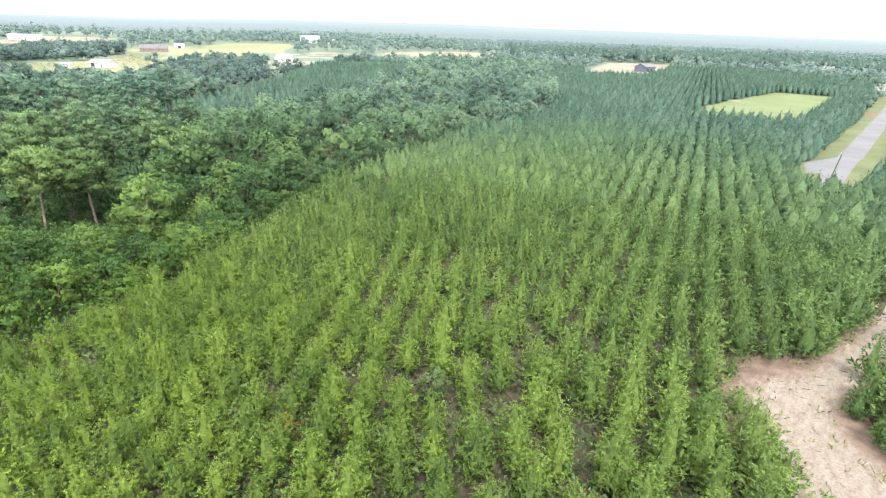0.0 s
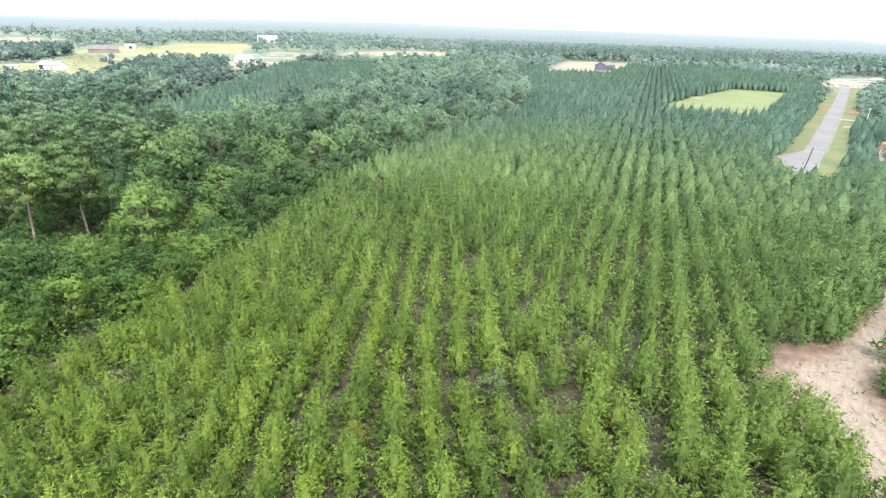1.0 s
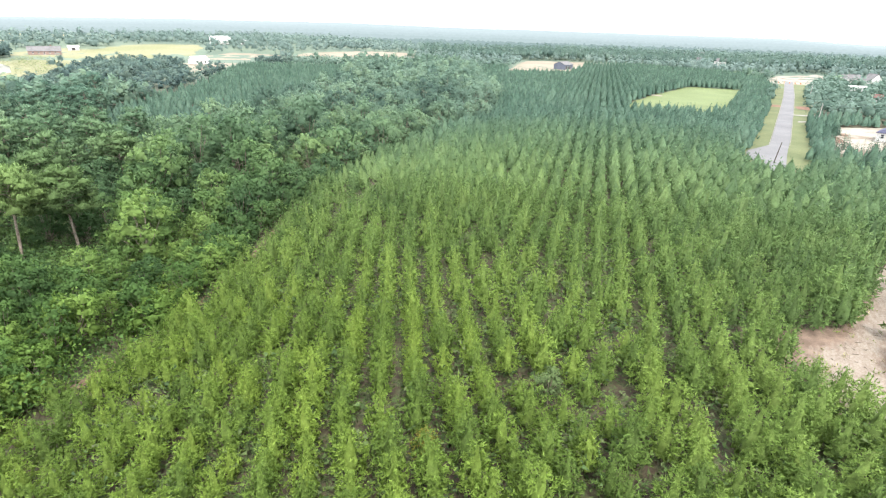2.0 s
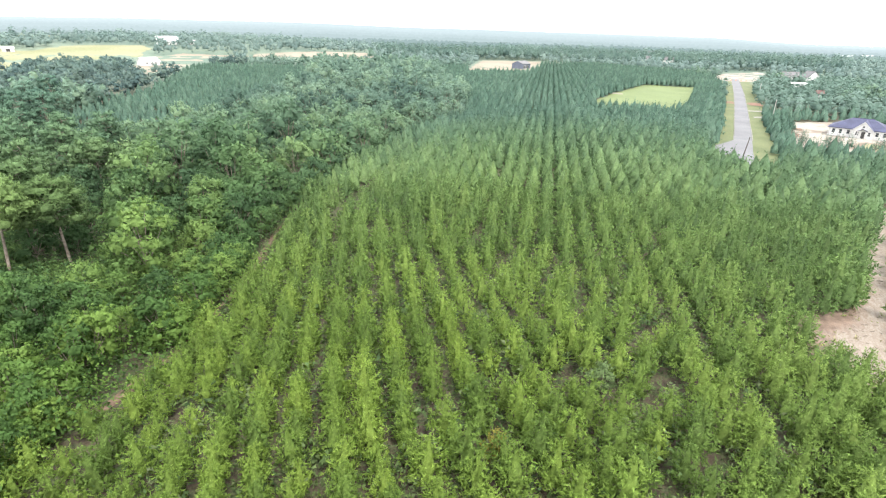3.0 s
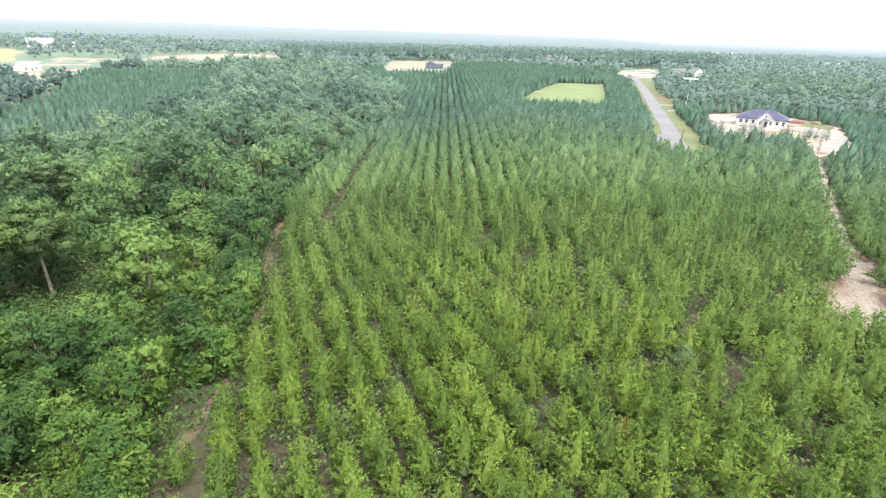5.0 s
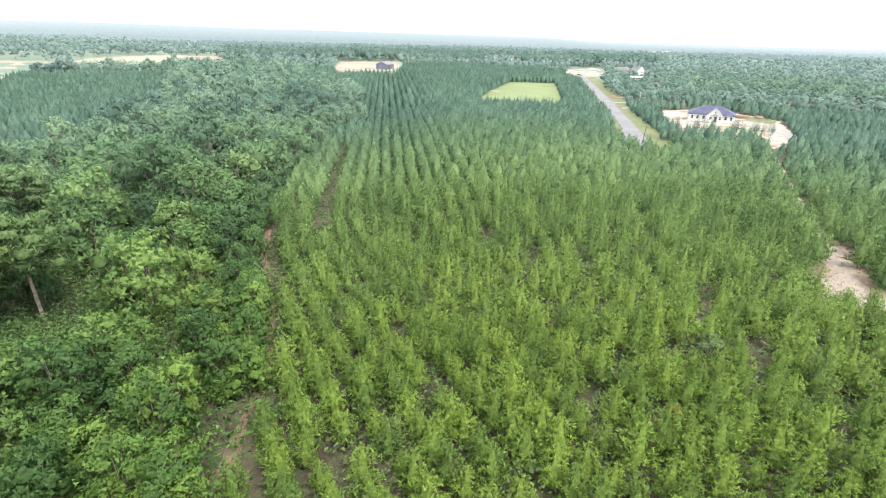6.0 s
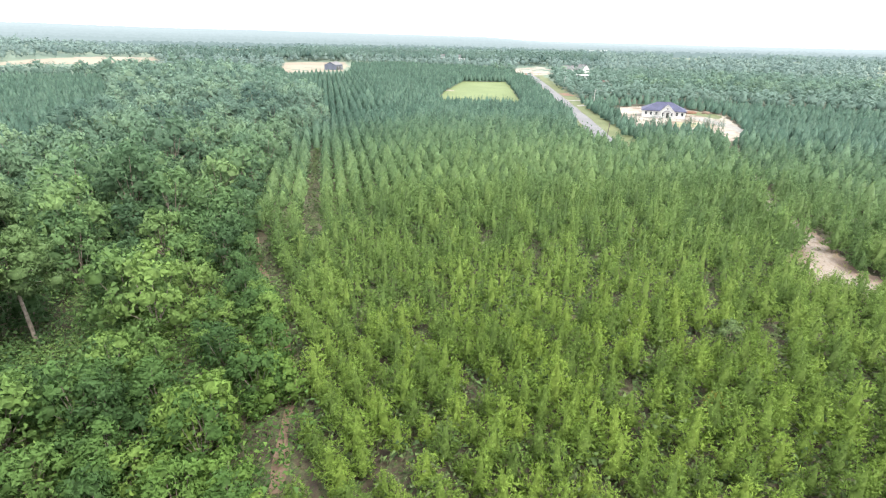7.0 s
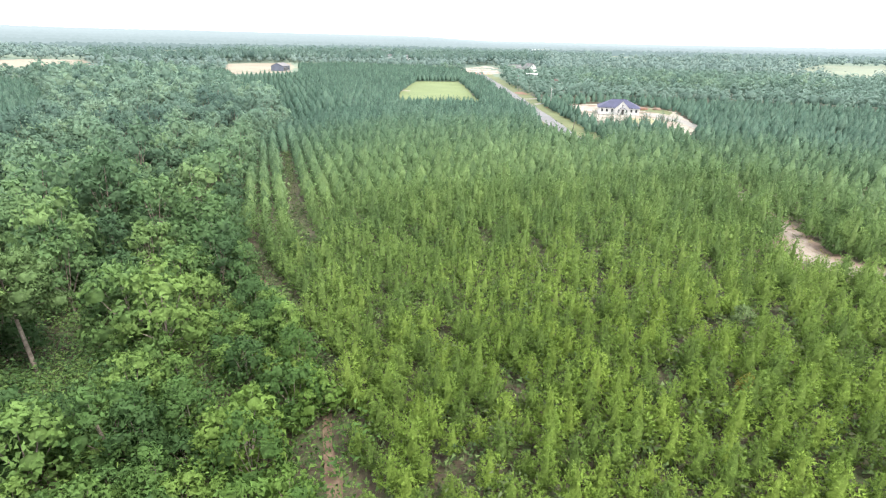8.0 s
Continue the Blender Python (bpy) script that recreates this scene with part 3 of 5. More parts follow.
patch("field", [(-640, 900), (-520, 1010), (-330, 1060), (-420, 920)], M_DRY, "pale distant field between woods", "field", 0.15, 30, 6)
patch("field", [(120, 1050), (260, 1130), (420, 1100), (280, 1010)], M_DRY, "pale distant field between woods", "field", 0.15, 30, 6)
FAR_FIELDS = [[(600, 150), (660, 215), (880, 235), (960, 170), (760, 120), (640, 130)], [(880, 560), (960, 640), (1150, 600), (1050, 500)],
              [(-640, 900), (-520, 1010), (-330, 1060), (-420, 920)], [(120, 1050), (260, 1130), (420, 1100), (280, 1010)]]


# ---- trees ----
def unit(a):
    return a / np.maximum(np.linalg.norm(a, axis=-1, keepdims=True), 1e-6)


def blades(rng, centre, way, size, count, broad, spread=0.8, width=0.2):
    """Tufts of needles or sprays of leaves: small triangles that leave each centre about its way."""
    n = len(centre)
    d = unit(way[:, None] + rng.normal(0, spread, (n, count, 3)))
    side = unit(np.cross(d, rng.normal(0, 1, (n, count, 3))))
    s = (size[:, None] * rng.uniform(0.7, 1.25, (n, count)))[..., None]
    c = centre[:, None] + rng.normal(0, 0.2, (n, count, 3)) * s
    if broad:
        # leaf sprays lie over the bough like shingles
        out = unit(way[:, None] + rng.normal(0, spread * 0.55, (n, count, 3)))
        d = unit(np.cross(out, rng.normal(0, 1, (n, count, 3))))
        side = np.cross(out, d)
        v = np.stack([c - d * s * 0.45, c + side * s * 0.42, c + d * s * 0.55 - side * s * 0.18], 2)
    else:
        v = np.stack([c - side * s * width, c + side * s * width, c + d * s], 2)
    return v.reshape(-1, 3)


def stem(points, radii, sides=6):
    """A tapered trunk or limb through points."""
    points, verts, faces = np.asarray(points, float), [], []
    a = np.arange(sides) * 2 * math.pi / sides
    for p, r in zip(points, radii):
        verts.append(np.column_stack([p[0] + r * np.cos(a), p[1] + r * np.sin(a), np.full(sides, p[2])]))
    for i in range(len(points) - 1):
        for k in range(sides):
            b, c = i * sides + k, i * sides + (k + 1) % sides
            faces += [(b, c, c + sides), (b, c + sides, b + sides)]
    return np.concatenate(verts), np.array(faces)


def limb(p, q, r0, r1, sides=4):
    """A tapered branch from p to q, of any slope."""
    p, q = np.asarray(p, float), np.asarray(q, float)
    w = unit(q - p)
    u = unit(np.cross(w, (0.3, 0.2, 0.93) if abs(w[2]) < 0.9 else (1, 0, 0)))
    v = np.cross(w, u)
    a = np.arange(sides) * 2 * math.pi / sides
    ring = np.cos(a)[:, None] * u + np.sin(a)[:, None] * v
    verts = np.concatenate([p + ring * r0, q + ring * r1])
    faces = []
    for k in range(sides):
        c = (k + 1) % sides
        faces += [(k, c, c + sides), (k, c + sides, k + sides)]
    return verts, np.array(faces)


def join(pieces):
    verts, faces, at = [], [], 0
    for v, f in pieces:
        verts.append(v)
        faces.append(f + at)
        at += len(v)
    return np.concatenate(verts), np.concatenate(faces)


def fluff(v, n, keep=0.35):
    """Loose leaf triangles turned to face outwards, with corner normals between their own and those of the crown's surface."""
    t, m = v.reshape(-1, 3, 3).copy(), n.reshape(-1, 3, 3).copy()
    g = unit(np.cross(t[:, 1] - t[:, 0], t[:, 2] - t[:, 0]))
    flip = (g * m.sum(1)).sum(1) < 0
    t[flip], m[flip], g[flip] = t[flip][:, ::-1], m[flip][:, ::-1], -g[flip]
    m = unit(m + keep * g[:, None])
    v = t.reshape(-1, 3)
    return v, np.arange(len(v)).reshape(-1, 3), m.reshape(-1, 3)


def corner_normals(v, f):
    """Normals of a closed surface at its corners."""
    g = np.cross(v[f[:, 1]] - v[f[:, 0]], v[f[:, 2]] - v[f[:, 0]])
    n = np.zeros_like(v)
    for k in range(3):
        np.add.at(n, f[:, k], g)
    return unit(n)


def join_soft(pieces):
    """Pieces of corners, triangles and normals as one."""
    v, f = join([p[:2] for p in pieces])
    return v, f, np.concatenate([p[2] for p in pieces])


def cone(rng, h0, h1, r, rings, sides):
    """The body of a young pine's needles: a spindle with a ragged surface."""
    verts, faces = [], []
    for i in range(rings):
        t = i / (rings - 1)
        a = np.arange(sides) * 2 * math.pi / sides + i * math.pi / sides
        rr = (r * (1 - t) ** 0.8 * (0.7 + 0.3 * min(1, 4 * t)) + 0.02) * rng.uniform(0.7, 1.3, sides)
        verts.append(np.column_stack([rr * np.cos(a), rr * np.sin(a), h0 + (h1 - h0) * t + rng.normal(0, (h1 - h0) * 0.03, sides)]))
    for i in range(rings - 1):
        for k in range(sides):
            b, c = i * sides + k, i * sides + (k + 1) % sides
            faces += [(b, c, c + sides), (b, c + sides, b + sides)]
    return np.concatenate(verts), np.array(faces)


def ball(level):
    bm = bmesh.new()
    bmesh.ops.create_icosphere(bm, subdivisions=level, radius=1)
    v = np.array([p.co for p in bm.verts])
    f = np.array([[p.index for p in q.verts] for q in bm.faces])
    bm.free()
    return v, f


BALLS = {k: ball(k) for k in (1, 2, 3)}


def lump(rng, c, r, flat=0.8, level=1, knobs=0.0):
    """The body of a bough or of a whole crown: an uneven clump with hollows and knobs."""
    v, f = BALLS[level]
    turn = rng.uniform(0, 6.28)
    v = np.column_stack([v[:, 0] * math.cos(turn) - v[:, 1] * math.sin(turn), v[:, 0] * math.sin(turn) + v[:, 1] * math.cos(turn), v[:, 2]])
    f = f[(v[f][:, :, 2] > -0.35).any(1)]
    grow = rng.uniform(0.8, 1.2, (len(v), 1)) if not knobs else rng.uniform(0.88, 1.12, (len(v), 1))
    if knobs:
        at = unit(rng.normal(0, 1, (14, 3)) + np.array([0, 0, 0.4]))
        near = np.max((v @ at.T - 0.80) / 0.20, axis=1)
        grow += knobs * np.clip(near, -0.6, 1)[:, None]
    return np.asarray(c) + v * grow * np.array([r, r, r * flat]), f


def pine(rng, height, width, whorls, per, tufts, size, count, body=(6, 7), blade=0.2, fill=0.3):
    """Young pine: whorls of upswept branches with needle tufts, drawn out to a leading shoot. Gives crown and trunk."""
    cs, ds, ss = [], [], []
    lean = rng.normal(0, 0.035, 2)
    squash = rng.uniform(0.88, 1.14)
    for i in range(whorls):
        t = (i + rng.uniform(-0.25, 0.25)) / whorls
        t = min(max(t, 0.0), 1.0)
        z = height * (0.13 + 0.77 * t)
        reach = width / 2 * min(1, 0.66 + 1.5 * t) * (1 - t) ** 0.72 * rng.uniform(0.8, 1.2) + 0.08
        k = max(3, round(per * (1.1 - 0.5 * t)))
        turn = rng.uniform(0, 6.28)
        for j in range(k):
            a = turn + j * 2 * math.pi / k + rng.normal(0, 0.25)
            r = reach * rng.uniform(0.65, 1.25)
            m = max(2, round(tufts * (1.05 - 0.6 * t)))
            u = rng.uniform(0.35, 1.0, m) ** 0.7
            rise = 0.25 + 0.5 * t
            swing = rng.normal(0, 0.16, m) * r
            cs.append(np.column_stack([r * u * math.cos(a) * squash - swing * math.sin(a), r * u * math.sin(a) / squash + swing * math.cos(a), z + r * u * rise + rng.normal(0, 0.08, m)]))
            ds.append(np.tile([0.7 * math.cos(a), 0.7 * math.sin(a), 0.55], (m, 1)))
            ss.append(np.full(m, size * (1 - 0.5 * t)))
    tops = 4
    cs.append(np.column_stack([rng.normal(0, 0.05, (tops, 2)), np.linspace(height * 0.82, height * 0.97, tops)]))
    ds.append(np.tile([0, 0, 1.0], (tops, 1)))
    ss.append(np.full(tops, size * 0.55))
    c, d, s = np.concatenate(cs), np.concatenate(ds), np.concatenate(ss)

    def face_out(p, stray):
        return unit(p * np.array([1, 1, 0]) + np.array([0, 0, 0.17 * width]) + rng.normal(0, stray * width, p.shape))
    v = blades(rng, c, d, s, count, False, 0.8, blade)
    crown = [fluff(v, face_out(v, 0.11), 0.55)]
    if body:
        v, f = cone(rng, height * 0.10, height * 0.86, width * fill, *body)
        crown.append((v, f, face_out(v, 0.06)))
    inner = len(v) if body else 0
    v, f, n = join_soft(crown)
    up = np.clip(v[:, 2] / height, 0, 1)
    # painted shade: needles darken inwards and downwards, tips and top are lighter
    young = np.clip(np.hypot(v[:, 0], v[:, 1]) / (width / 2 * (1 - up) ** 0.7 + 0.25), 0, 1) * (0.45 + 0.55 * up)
    # the core is painted darker still, like the shaded inside of the tree
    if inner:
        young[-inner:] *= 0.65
    v[:, :2] += lean * v[:, 2:3]
    trunk = stem([(0, 0, -0.3), (0, 0, height * 0.3), (*(lean * height * 0.8), height * 0.8)], [0.075, 0.06, 0.02])
    return (v, f, young, n), trunk


def broadleaf(rng, height, width, lobes, sprays, size, count, body=0.8, stray=0.22, bough=1.0):
    """A broadleaf tree: a domed crown of boughs that stand apart, each a cloud of leaf sprays, on a forked trunk."""
    crown, wood, old = [], [], []
    base = height * rng.uniform(0.14, 0.22)
    fork = np.array([rng.normal(0, 0.1), rng.normal(0, 0.1), base])
    heart = np.array([0, 0, base + (height - base) * 0.30])
    wood.append(stem([(0, 0, -0.4), tuple(fork * 0.5), tuple(fork)], [0.17, 0.13, 0.10]))
    out_of_round = rng.uniform(0.82, 1.2)
    for i in range(lobes):
        t = (i + 0.5) / lobes
        a = i * 2.4 + rng.uniform(-0.45, 0.45)
        r = width / 2 * 0.72 * math.sqrt(max(0.02, 1 - (1.18 * t - 0.2) ** 2)) * rng.uniform(0.7, 1.12)
        z = base + (height - base) * (0.10 + 0.76 * t) * rng.uniform(0.9, 1.1)
        x, y, big = r * math.cos(a) * out_of_round, r * math.sin(a) / out_of_round, width * rng.uniform(0.17, 0.28) * bough * (1.05 - 0.25 * t)
        at = np.array([x, y, z])
        wood.append(limb(fork * 0.98, at, 0.06, 0.02, 3))
        d = unit(rng.normal(0, 1, (sprays, 3)) + np.array([0, 0, 0.45]) + 0.5 * unit(at - heart))
        c = at + d * np.array([big, big, big * 0.75]) * rng.uniform(0.6, 1.25, (sprays, 1))
        v = blades(rng, c, d * 0.6 + np.array([0, 0, 0.1]), np.full(sprays, size), count, True, 0.8)
        crown.append(fluff(v, 0.5 * unit(v - at) + 0.95 * unit(v - heart) + rng.normal(0, stray, v.shape), 2.5 * stray))
        old.append(np.zeros(len(v)))
        if body:
            v, f = lump(rng, at, big * body, 0.85)
            crown.append((v, f, unit(unit(v - at) + unit(v - heart))))
            old.append(np.ones(len(v)))
    v, f, n = join_soft(crown)
    # painted shade: leaves darken towards the base, most on the cores inside
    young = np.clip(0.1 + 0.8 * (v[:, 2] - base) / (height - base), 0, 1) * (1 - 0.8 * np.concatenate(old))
    return (v, f, young, n), join(wood)


def far_crown(rng, height, width):
    """A far tree: a ragged crown of leaf sprays round a small core."""
    heart = np.array([0, 0, height * 0.35])
    v, f = lump(rng, (0, 0, height * 0.42), width * 0.26, height / width * 0.95)
    crown = [(v, f, unit(v - heart))]
    m = 20
    d = unit(rng.normal(0, 1, (m, 3)) + np.array([0, 0, 0.7]))
    c = np.array([0, 0, height * 0.48]) + d * np.array([width * 0.42, width * 0.42, height * 0.46]) * rng.uniform(0.6, 1.05, (m, 1))
    v = blades(rng, c, d * 0.5 + np.array([0, 0, 0.6]), np.full(m, width * 0.26), 1, True, 0.7)
    crown.append(fluff(v, unit(v - heart) + rng.normal(0, 0.1, v.shape), 0.25))
    v, f, n = join_soft(crown)
    # a height ramp paints the underside of the crown darker, as shade
    return (v, f, np.clip(0.1 + 0.8 * v[:, 2] / height, 0, 1), n), None


def tall_pine(rng, height, width, boughs, sprays, size, count, blade=0.2):
    """An old longleaf pine: a long bare trunk with flat layered boughs near its top."""
    lean = rng.normal(0, 0.035, 2)
    wood = [stem([(*(lean * z), z) for z in (-0.5, height * 0.3, height * 0.6, height * 0.93)], [0.24, 0.2, 0.15, 0.05], 8)]
    crown = []
    for i in range(boughs):
        t = i / (boughs - 1)
        z0 = height * (0.54 + 0.42 * t)
        a = i * 2.4 + rng.uniform(-0.6, 0.6)
        r = width / 2 * (1 - 0.6 * t ** 2) * rng.uniform(0.4, 1.05)
        root = np.array([*(lean * z0), z0])
        tip = root + np.array([r * math.cos(a), r * math.sin(a), rng.uniform(0.1, 0.9)])
        wood.append(limb(root, tip, 0.06, 0.02))
        flat = rng.uniform(0.55, 1.0) * width * 0.15
        d = unit(rng.normal(0, 1, (sprays, 3)) + np.array([0, 0, 0.2]))
        c = tip + d * np.array([flat * 1.25, flat * 1.25, flat * 0.6]) * rng.uniform(0.6, 1.1, (sprays, 1))
        v = blades(rng, c, d * 0.5 + np.array([0, 0, 0.5]), np.full(sprays, size), count, False, 0.8, blade)
        crown.append(fluff(v, unit((v - tip) * np.array([1, 1, 1.6])) + np.array([0, 0, 0.35]) + rng.normal(0, 0.12, v.shape)))
        v, f = lump(rng, tip, flat * 0.8, 0.5)
        crown.append((v, f, unit(v - tip + np.array([0, 0, 0.1]))))
    v, f, n = join_soft(crown)
    # lower boughs get painted shade, upper ones a lighter tone
    return (v, f, np.clip((v[:, 2] / height - 0.5) * 1.8, 0, 1), n), join(wood)


def dead_tree(rng, height, arms):
    wood = [stem([(0, 0, -0.3), (0.1, 0, height * 0.5), (0.25, 0.1, height)], [0.12, 0.09, 0.03])]
    for i in range(arms):
        z = height * (0.45 + 0.5 * i / arms)
        a = i * 2.3 + rng.uniform(-0.4, 0.4)
        r = height * 0.35 * rng.uniform(0.5, 1)
        p = np.array([0.12, 0.03, z])
        q = p + np.array([r * math.cos(a), r * math.sin(a), r * 0.6])
        wood.append(limb(p, q, 0.05, 0.02))
        for _ in range(3):
            wood.append(limb(p + (q - p) * 0.6, q + rng.normal(0, 0.35, 3) + np.array([0, 0, 0.2]), 0.025, 0.008, 3))
    return join(wood)


def shared_mesh(name, shape, mat, soft=False):
    v, f = shape[:2]
    leafy = len(shape) > 3
    return mesh_from(name, v, f, [mat], young=shape[2] if leafy else None, soft=soft or leafy, normals=shape[3] if leafy else None)


def bush(rng, sprays, size, count, reach=0.36, low=0.4, broad=True, lift_by=0.6):
    """A low shrub or tuft: leaf sprays round a spot just over the ground."""
    c = rng.normal(0, reach, (sprays, 3)) * np.array([1, 1, 0.6]) + np.array([0, 0, low])
    v = blades(rng, c, np.tile([0, 0, 0.7], (sprays, 1)), np.full(sprays, size), count, broad, 0.8, 0.12)
    # shade painted by height: dark at the foot, light on top
    v, f, n = fluff(v, unit(v * np.array([1, 1, 0.5]) + np.array([0, 0, lift_by * reach * 2])))
    return (v, f, np.clip(v[:, 2] / (low * 2), 0, 1), n), None


def plant(name, kinds, mats, places, label, category, group):
    """Single trees: an empty at the foot with trunk and crown, out of a few shared shapes."""
    shapes = [(shared_mesh("trunk", wood, mats[1], True), shared_mesh("crown", crown, mats[0])) for crown, wood in kinds]
    for i, (x, y, s, turn) in enumerate(places):
        trunk_me, crown_me = shapes[int(turn * 977) % len(shapes)]
        root = new(name)
        root.matrix_world = Matrix.LocRotScale((x, y, float(lift(x, y))), Euler((0, 0, turn)), (s, s, s * (0.92 + 0.16 * ((turn * 31) % 1))))
        tagged(root, label, category, group)
        for part_name, me in (("trunk", trunk_me), ("crown", crown_me)):
            ob = new(part_name, me)
            ob.parent = root


def sow(name, kinds, mats, places, label, category, seed=3):
    """Many trees joined into one object; each keeps a tint of its own."""
    rng = np.random.default_rng(seed)
    vs, fs, ts, ms, ys, ns, at = [], [], [], [], [], [], 0
    places = np.asarray(places)
    if not len(places):
        return None
    z = lift(places[:, 0], places[:, 1])
    pick = rng.integers(0, len(kinds), len(places))
    tint = np.clip(rng.normal(0.5, 0.32, len(places)), 0, 1)
    for k, (crown, wood) in enumerate(kinds):
        rows = np.nonzero(pick == k)[0]
        if not len(rows):
            continue
        pieces = [(crown, 0)] + ([(wood, 1)] if wood is not None else [])
        for (v, f, *shading), m in pieces:
            ys.append(np.tile(shading[0] if shading else np.full(len(v), 0.4), len(rows)))
            out = shading[1] if shading else corner_normals(v, f)
            a, s = places[rows, 3], places[rows, 2]
            co, si = np.cos(a)[:, None], np.sin(a)[:, None]
            x = (v[None, :, 0] * co - v[None, :, 1] * si) * s[:, None] + places[rows, 0][:, None]
            y = (v[None, :, 0] * si + v[None, :, 1] * co) * s[:, None] + places[rows, 1][:, None]
            zz = v[None, :, 2] * s[:, None] + z[rows][:, None]
            vs.append(np.stack([x, y, zz], -1).reshape(-1, 3))
            fs.append((f[None] + (at + np.arange(len(rows)) * len(v))[:, None, None]).reshape(-1, 3))
            ns.append(np.stack([out[None, :, 0] * co - out[None, :, 1] * si, out[None, :, 0] * si + out[None, :, 1] * co, np.repeat(out[None, :, 2], len(rows), 0)], -1).reshape(-1, 3))
            ts.append(np.repeat(tint[rows], len(v)))
            ms.append(np.full(len(rows) * len(f), m))
            at += len(rows) * len(v)
    ob = new(name, mesh_from(name, np.concatenate(vs), np.concatenate(fs), mats, np.concatenate(ts), np.concatenate(ms), np.concatenate(ys), True, np.concatenate(ns)))
    return tagged(ob, label, category, kind="stuff")


# ---- where the trees stand ----
STAND = [(x, y) for x, y in zip(EDGE_X, EDGE_Y) if 10 < y < 480] + [
    (120, 474), (165, 462), (185, 500), (228, 560), (262, 520), (300, 440), (286, 366), (265, 338), (169, 220), (142, 190), (116, 161), (106, 150), (92, 140), (80, 128), (74, 112),
    (86, 105), (100, 98), (108, 95.5), (90, 82.6), (70, 68.6), (55.5, 58.8), (43, 49.6), (38, 45.8), (30, 44.6), (26.4, 40), (24.3, 34), (23.8, 26), (22.5, 18), (21, 5), (20, -32), (-60, -32)]
CLEAR = [FIELD, BARN_CLEARING, STRAW_FIELD, FARM_FIELD, DRIVE_CLEARING, BARN_YARD, LONG_FIELD, HOUSE_GREEN, SAND_LOT, CUL_DE_SAC, SAND, *FAR_FIELDS, *HOUSE_CLEARINGS]


def open_ground(x, y):
    free = np.zeros(len(x), bool)
    for poly in CLEAR:
        # a low wood in front ends where the open ground behind comes into sight
        for k in ((1.0,) if poly in (SAND, FIELD) else (1.0, 0.975, 0.95) if poly == SAND_LOT else (1.0, 0.975, 0.95, 0.925, 0.9, 0.875)):
            free |= inside(-25 + (x + 25) / k, 8 + (y - 8) / k, poly)
    free |= off_line(x, y, ROAD) < 7.4
    free |= off_line(x, y, TRACK) < 1.7
    return free


rng = np.random.default_rng(11)
ROW_GAP, TREE_GAP, SLANT = 2.95, 2.4, 0.47
SEAM_Y, SEAM_X = [5, 25, 60, 105], [16, 13, 5, -9]   # where the bent rows meet the straight ones
base_y = np.arange(-60.0, 520.0, 1.0)
base_slope = 0.10 + (SLANT - 0.10) * smooth((base_y - 84) / 30) - 0.14 * smooth((50 - base_y) / 20)
base_x = np.cumsum(base_slope)
base_x += -30.2 - np.interp(90, base_y, base_x)
tilt = np.arctan(base_slope)
rows = []
for k in range(-60, 140):
    off = ROW_GAP * k
    bent = np.column_stack([base_x + off * np.cos(tilt), base_y - off * np.sin(tilt)])
    straight_x = np.interp(150, base_y, base_x) + off * math.hypot(1, SLANT)
    straight = np.column_stack([straight_x + SLANT * (base_y - 150), base_y])
    for line, on_left in ((bent, True), (straight, False)):
        run = np.concatenate([[0], np.cumsum(np.hypot(*np.diff(line, axis=0).T))])
        at = np.arange(rng.uniform(0, TREE_GAP), run[-1], TREE_GAP)
        px, py = np.interp(at, run, line[:, 0]), np.interp(at, run, line[:, 1])
        seam = np.interp(py, SEAM_Y, SEAM_X)
        left_side = (px < seam) & (py < 105)
        ok = left_side if on_left else ~left_side
        rows.append(np.column_stack([px[ok], py[ok]]))
rows = np.concatenate(rows)
rows += rng.normal(0, 0.16, rows.shape)
loose = (np.exp(-((rows[:, 0] - np.interp(rows[:, 1], SEAM_Y, SEAM_X)) / 9) ** 2) * (rows[:, 1] < 112))[:, None]
rows += rng.normal(0, 0.55, rows.shape) * loose
keep = inside(rows[:, 0], rows[:, 1], STAND) & ~open_ground(rows[:, 0], rows[:, 1]) & (rng.random(len(rows)) > 0.05)
keep &= off_line(rows[:, 0], rows[:, 1], PATH_LEFT) > 1.15
keep &= off_line(rows[:, 0], rows[:, 1], [(-22, 93), (-15.7, 107), (-5, 130), (9.4, 160), (13, 168)]) > 0.8   # a row that failed
PALE_TREE, YELLOW_TREE = (-0.1, 37.7), (-11.5, 33.1)   # two odd trees among the pines
for ox, oy, free in ((*PALE_TREE, 1.7), (*YELLOW_TREE, 1.1)):
    keep &= np.hypot(rows[:, 0] - ox, rows[:, 1] - oy) > free
rows = rows[keep]
# the trees grow taller up the valley and towards the track
size = np.clip(rng.normal(1.0, 0.14, len(rows)), 0.55, 1.32) * (1.0 + 0.36 * smooth((rows[:, 1] - 52) / 85) + 0.14 * smooth((rows[:, 0] - 2) / 30) * (1 - 0.6 * smooth((rows[:, 1] - 60) / 80)) + 0.24 * smooth((rows[:, 0] - 30) / 35) * (1 - smooth((rows[:, 1] - 150) / 60)))
size *= 1 + 0.24 * smooth((9 - off_line(rows[:, 0], rows[:, 1], TRACK)) / 5)   # fuller trees along the open track
pines = np.column_stack([rows, size, rng.uniform(0, 6.28, len(rows))])
behind = pines[pines[:, 1] < 6]
pines = pines[pines[:, 1] >= 6]
how_near = off_line(pines[:, 0], pines[:, 1], [(12, 24), (-30, 46), (-34, 52)])
order = np.argsort(how_near)
pines, how_near = pines[order], how_near[order]
count_near = 300
count_mid = int((how_near < 67).sum())
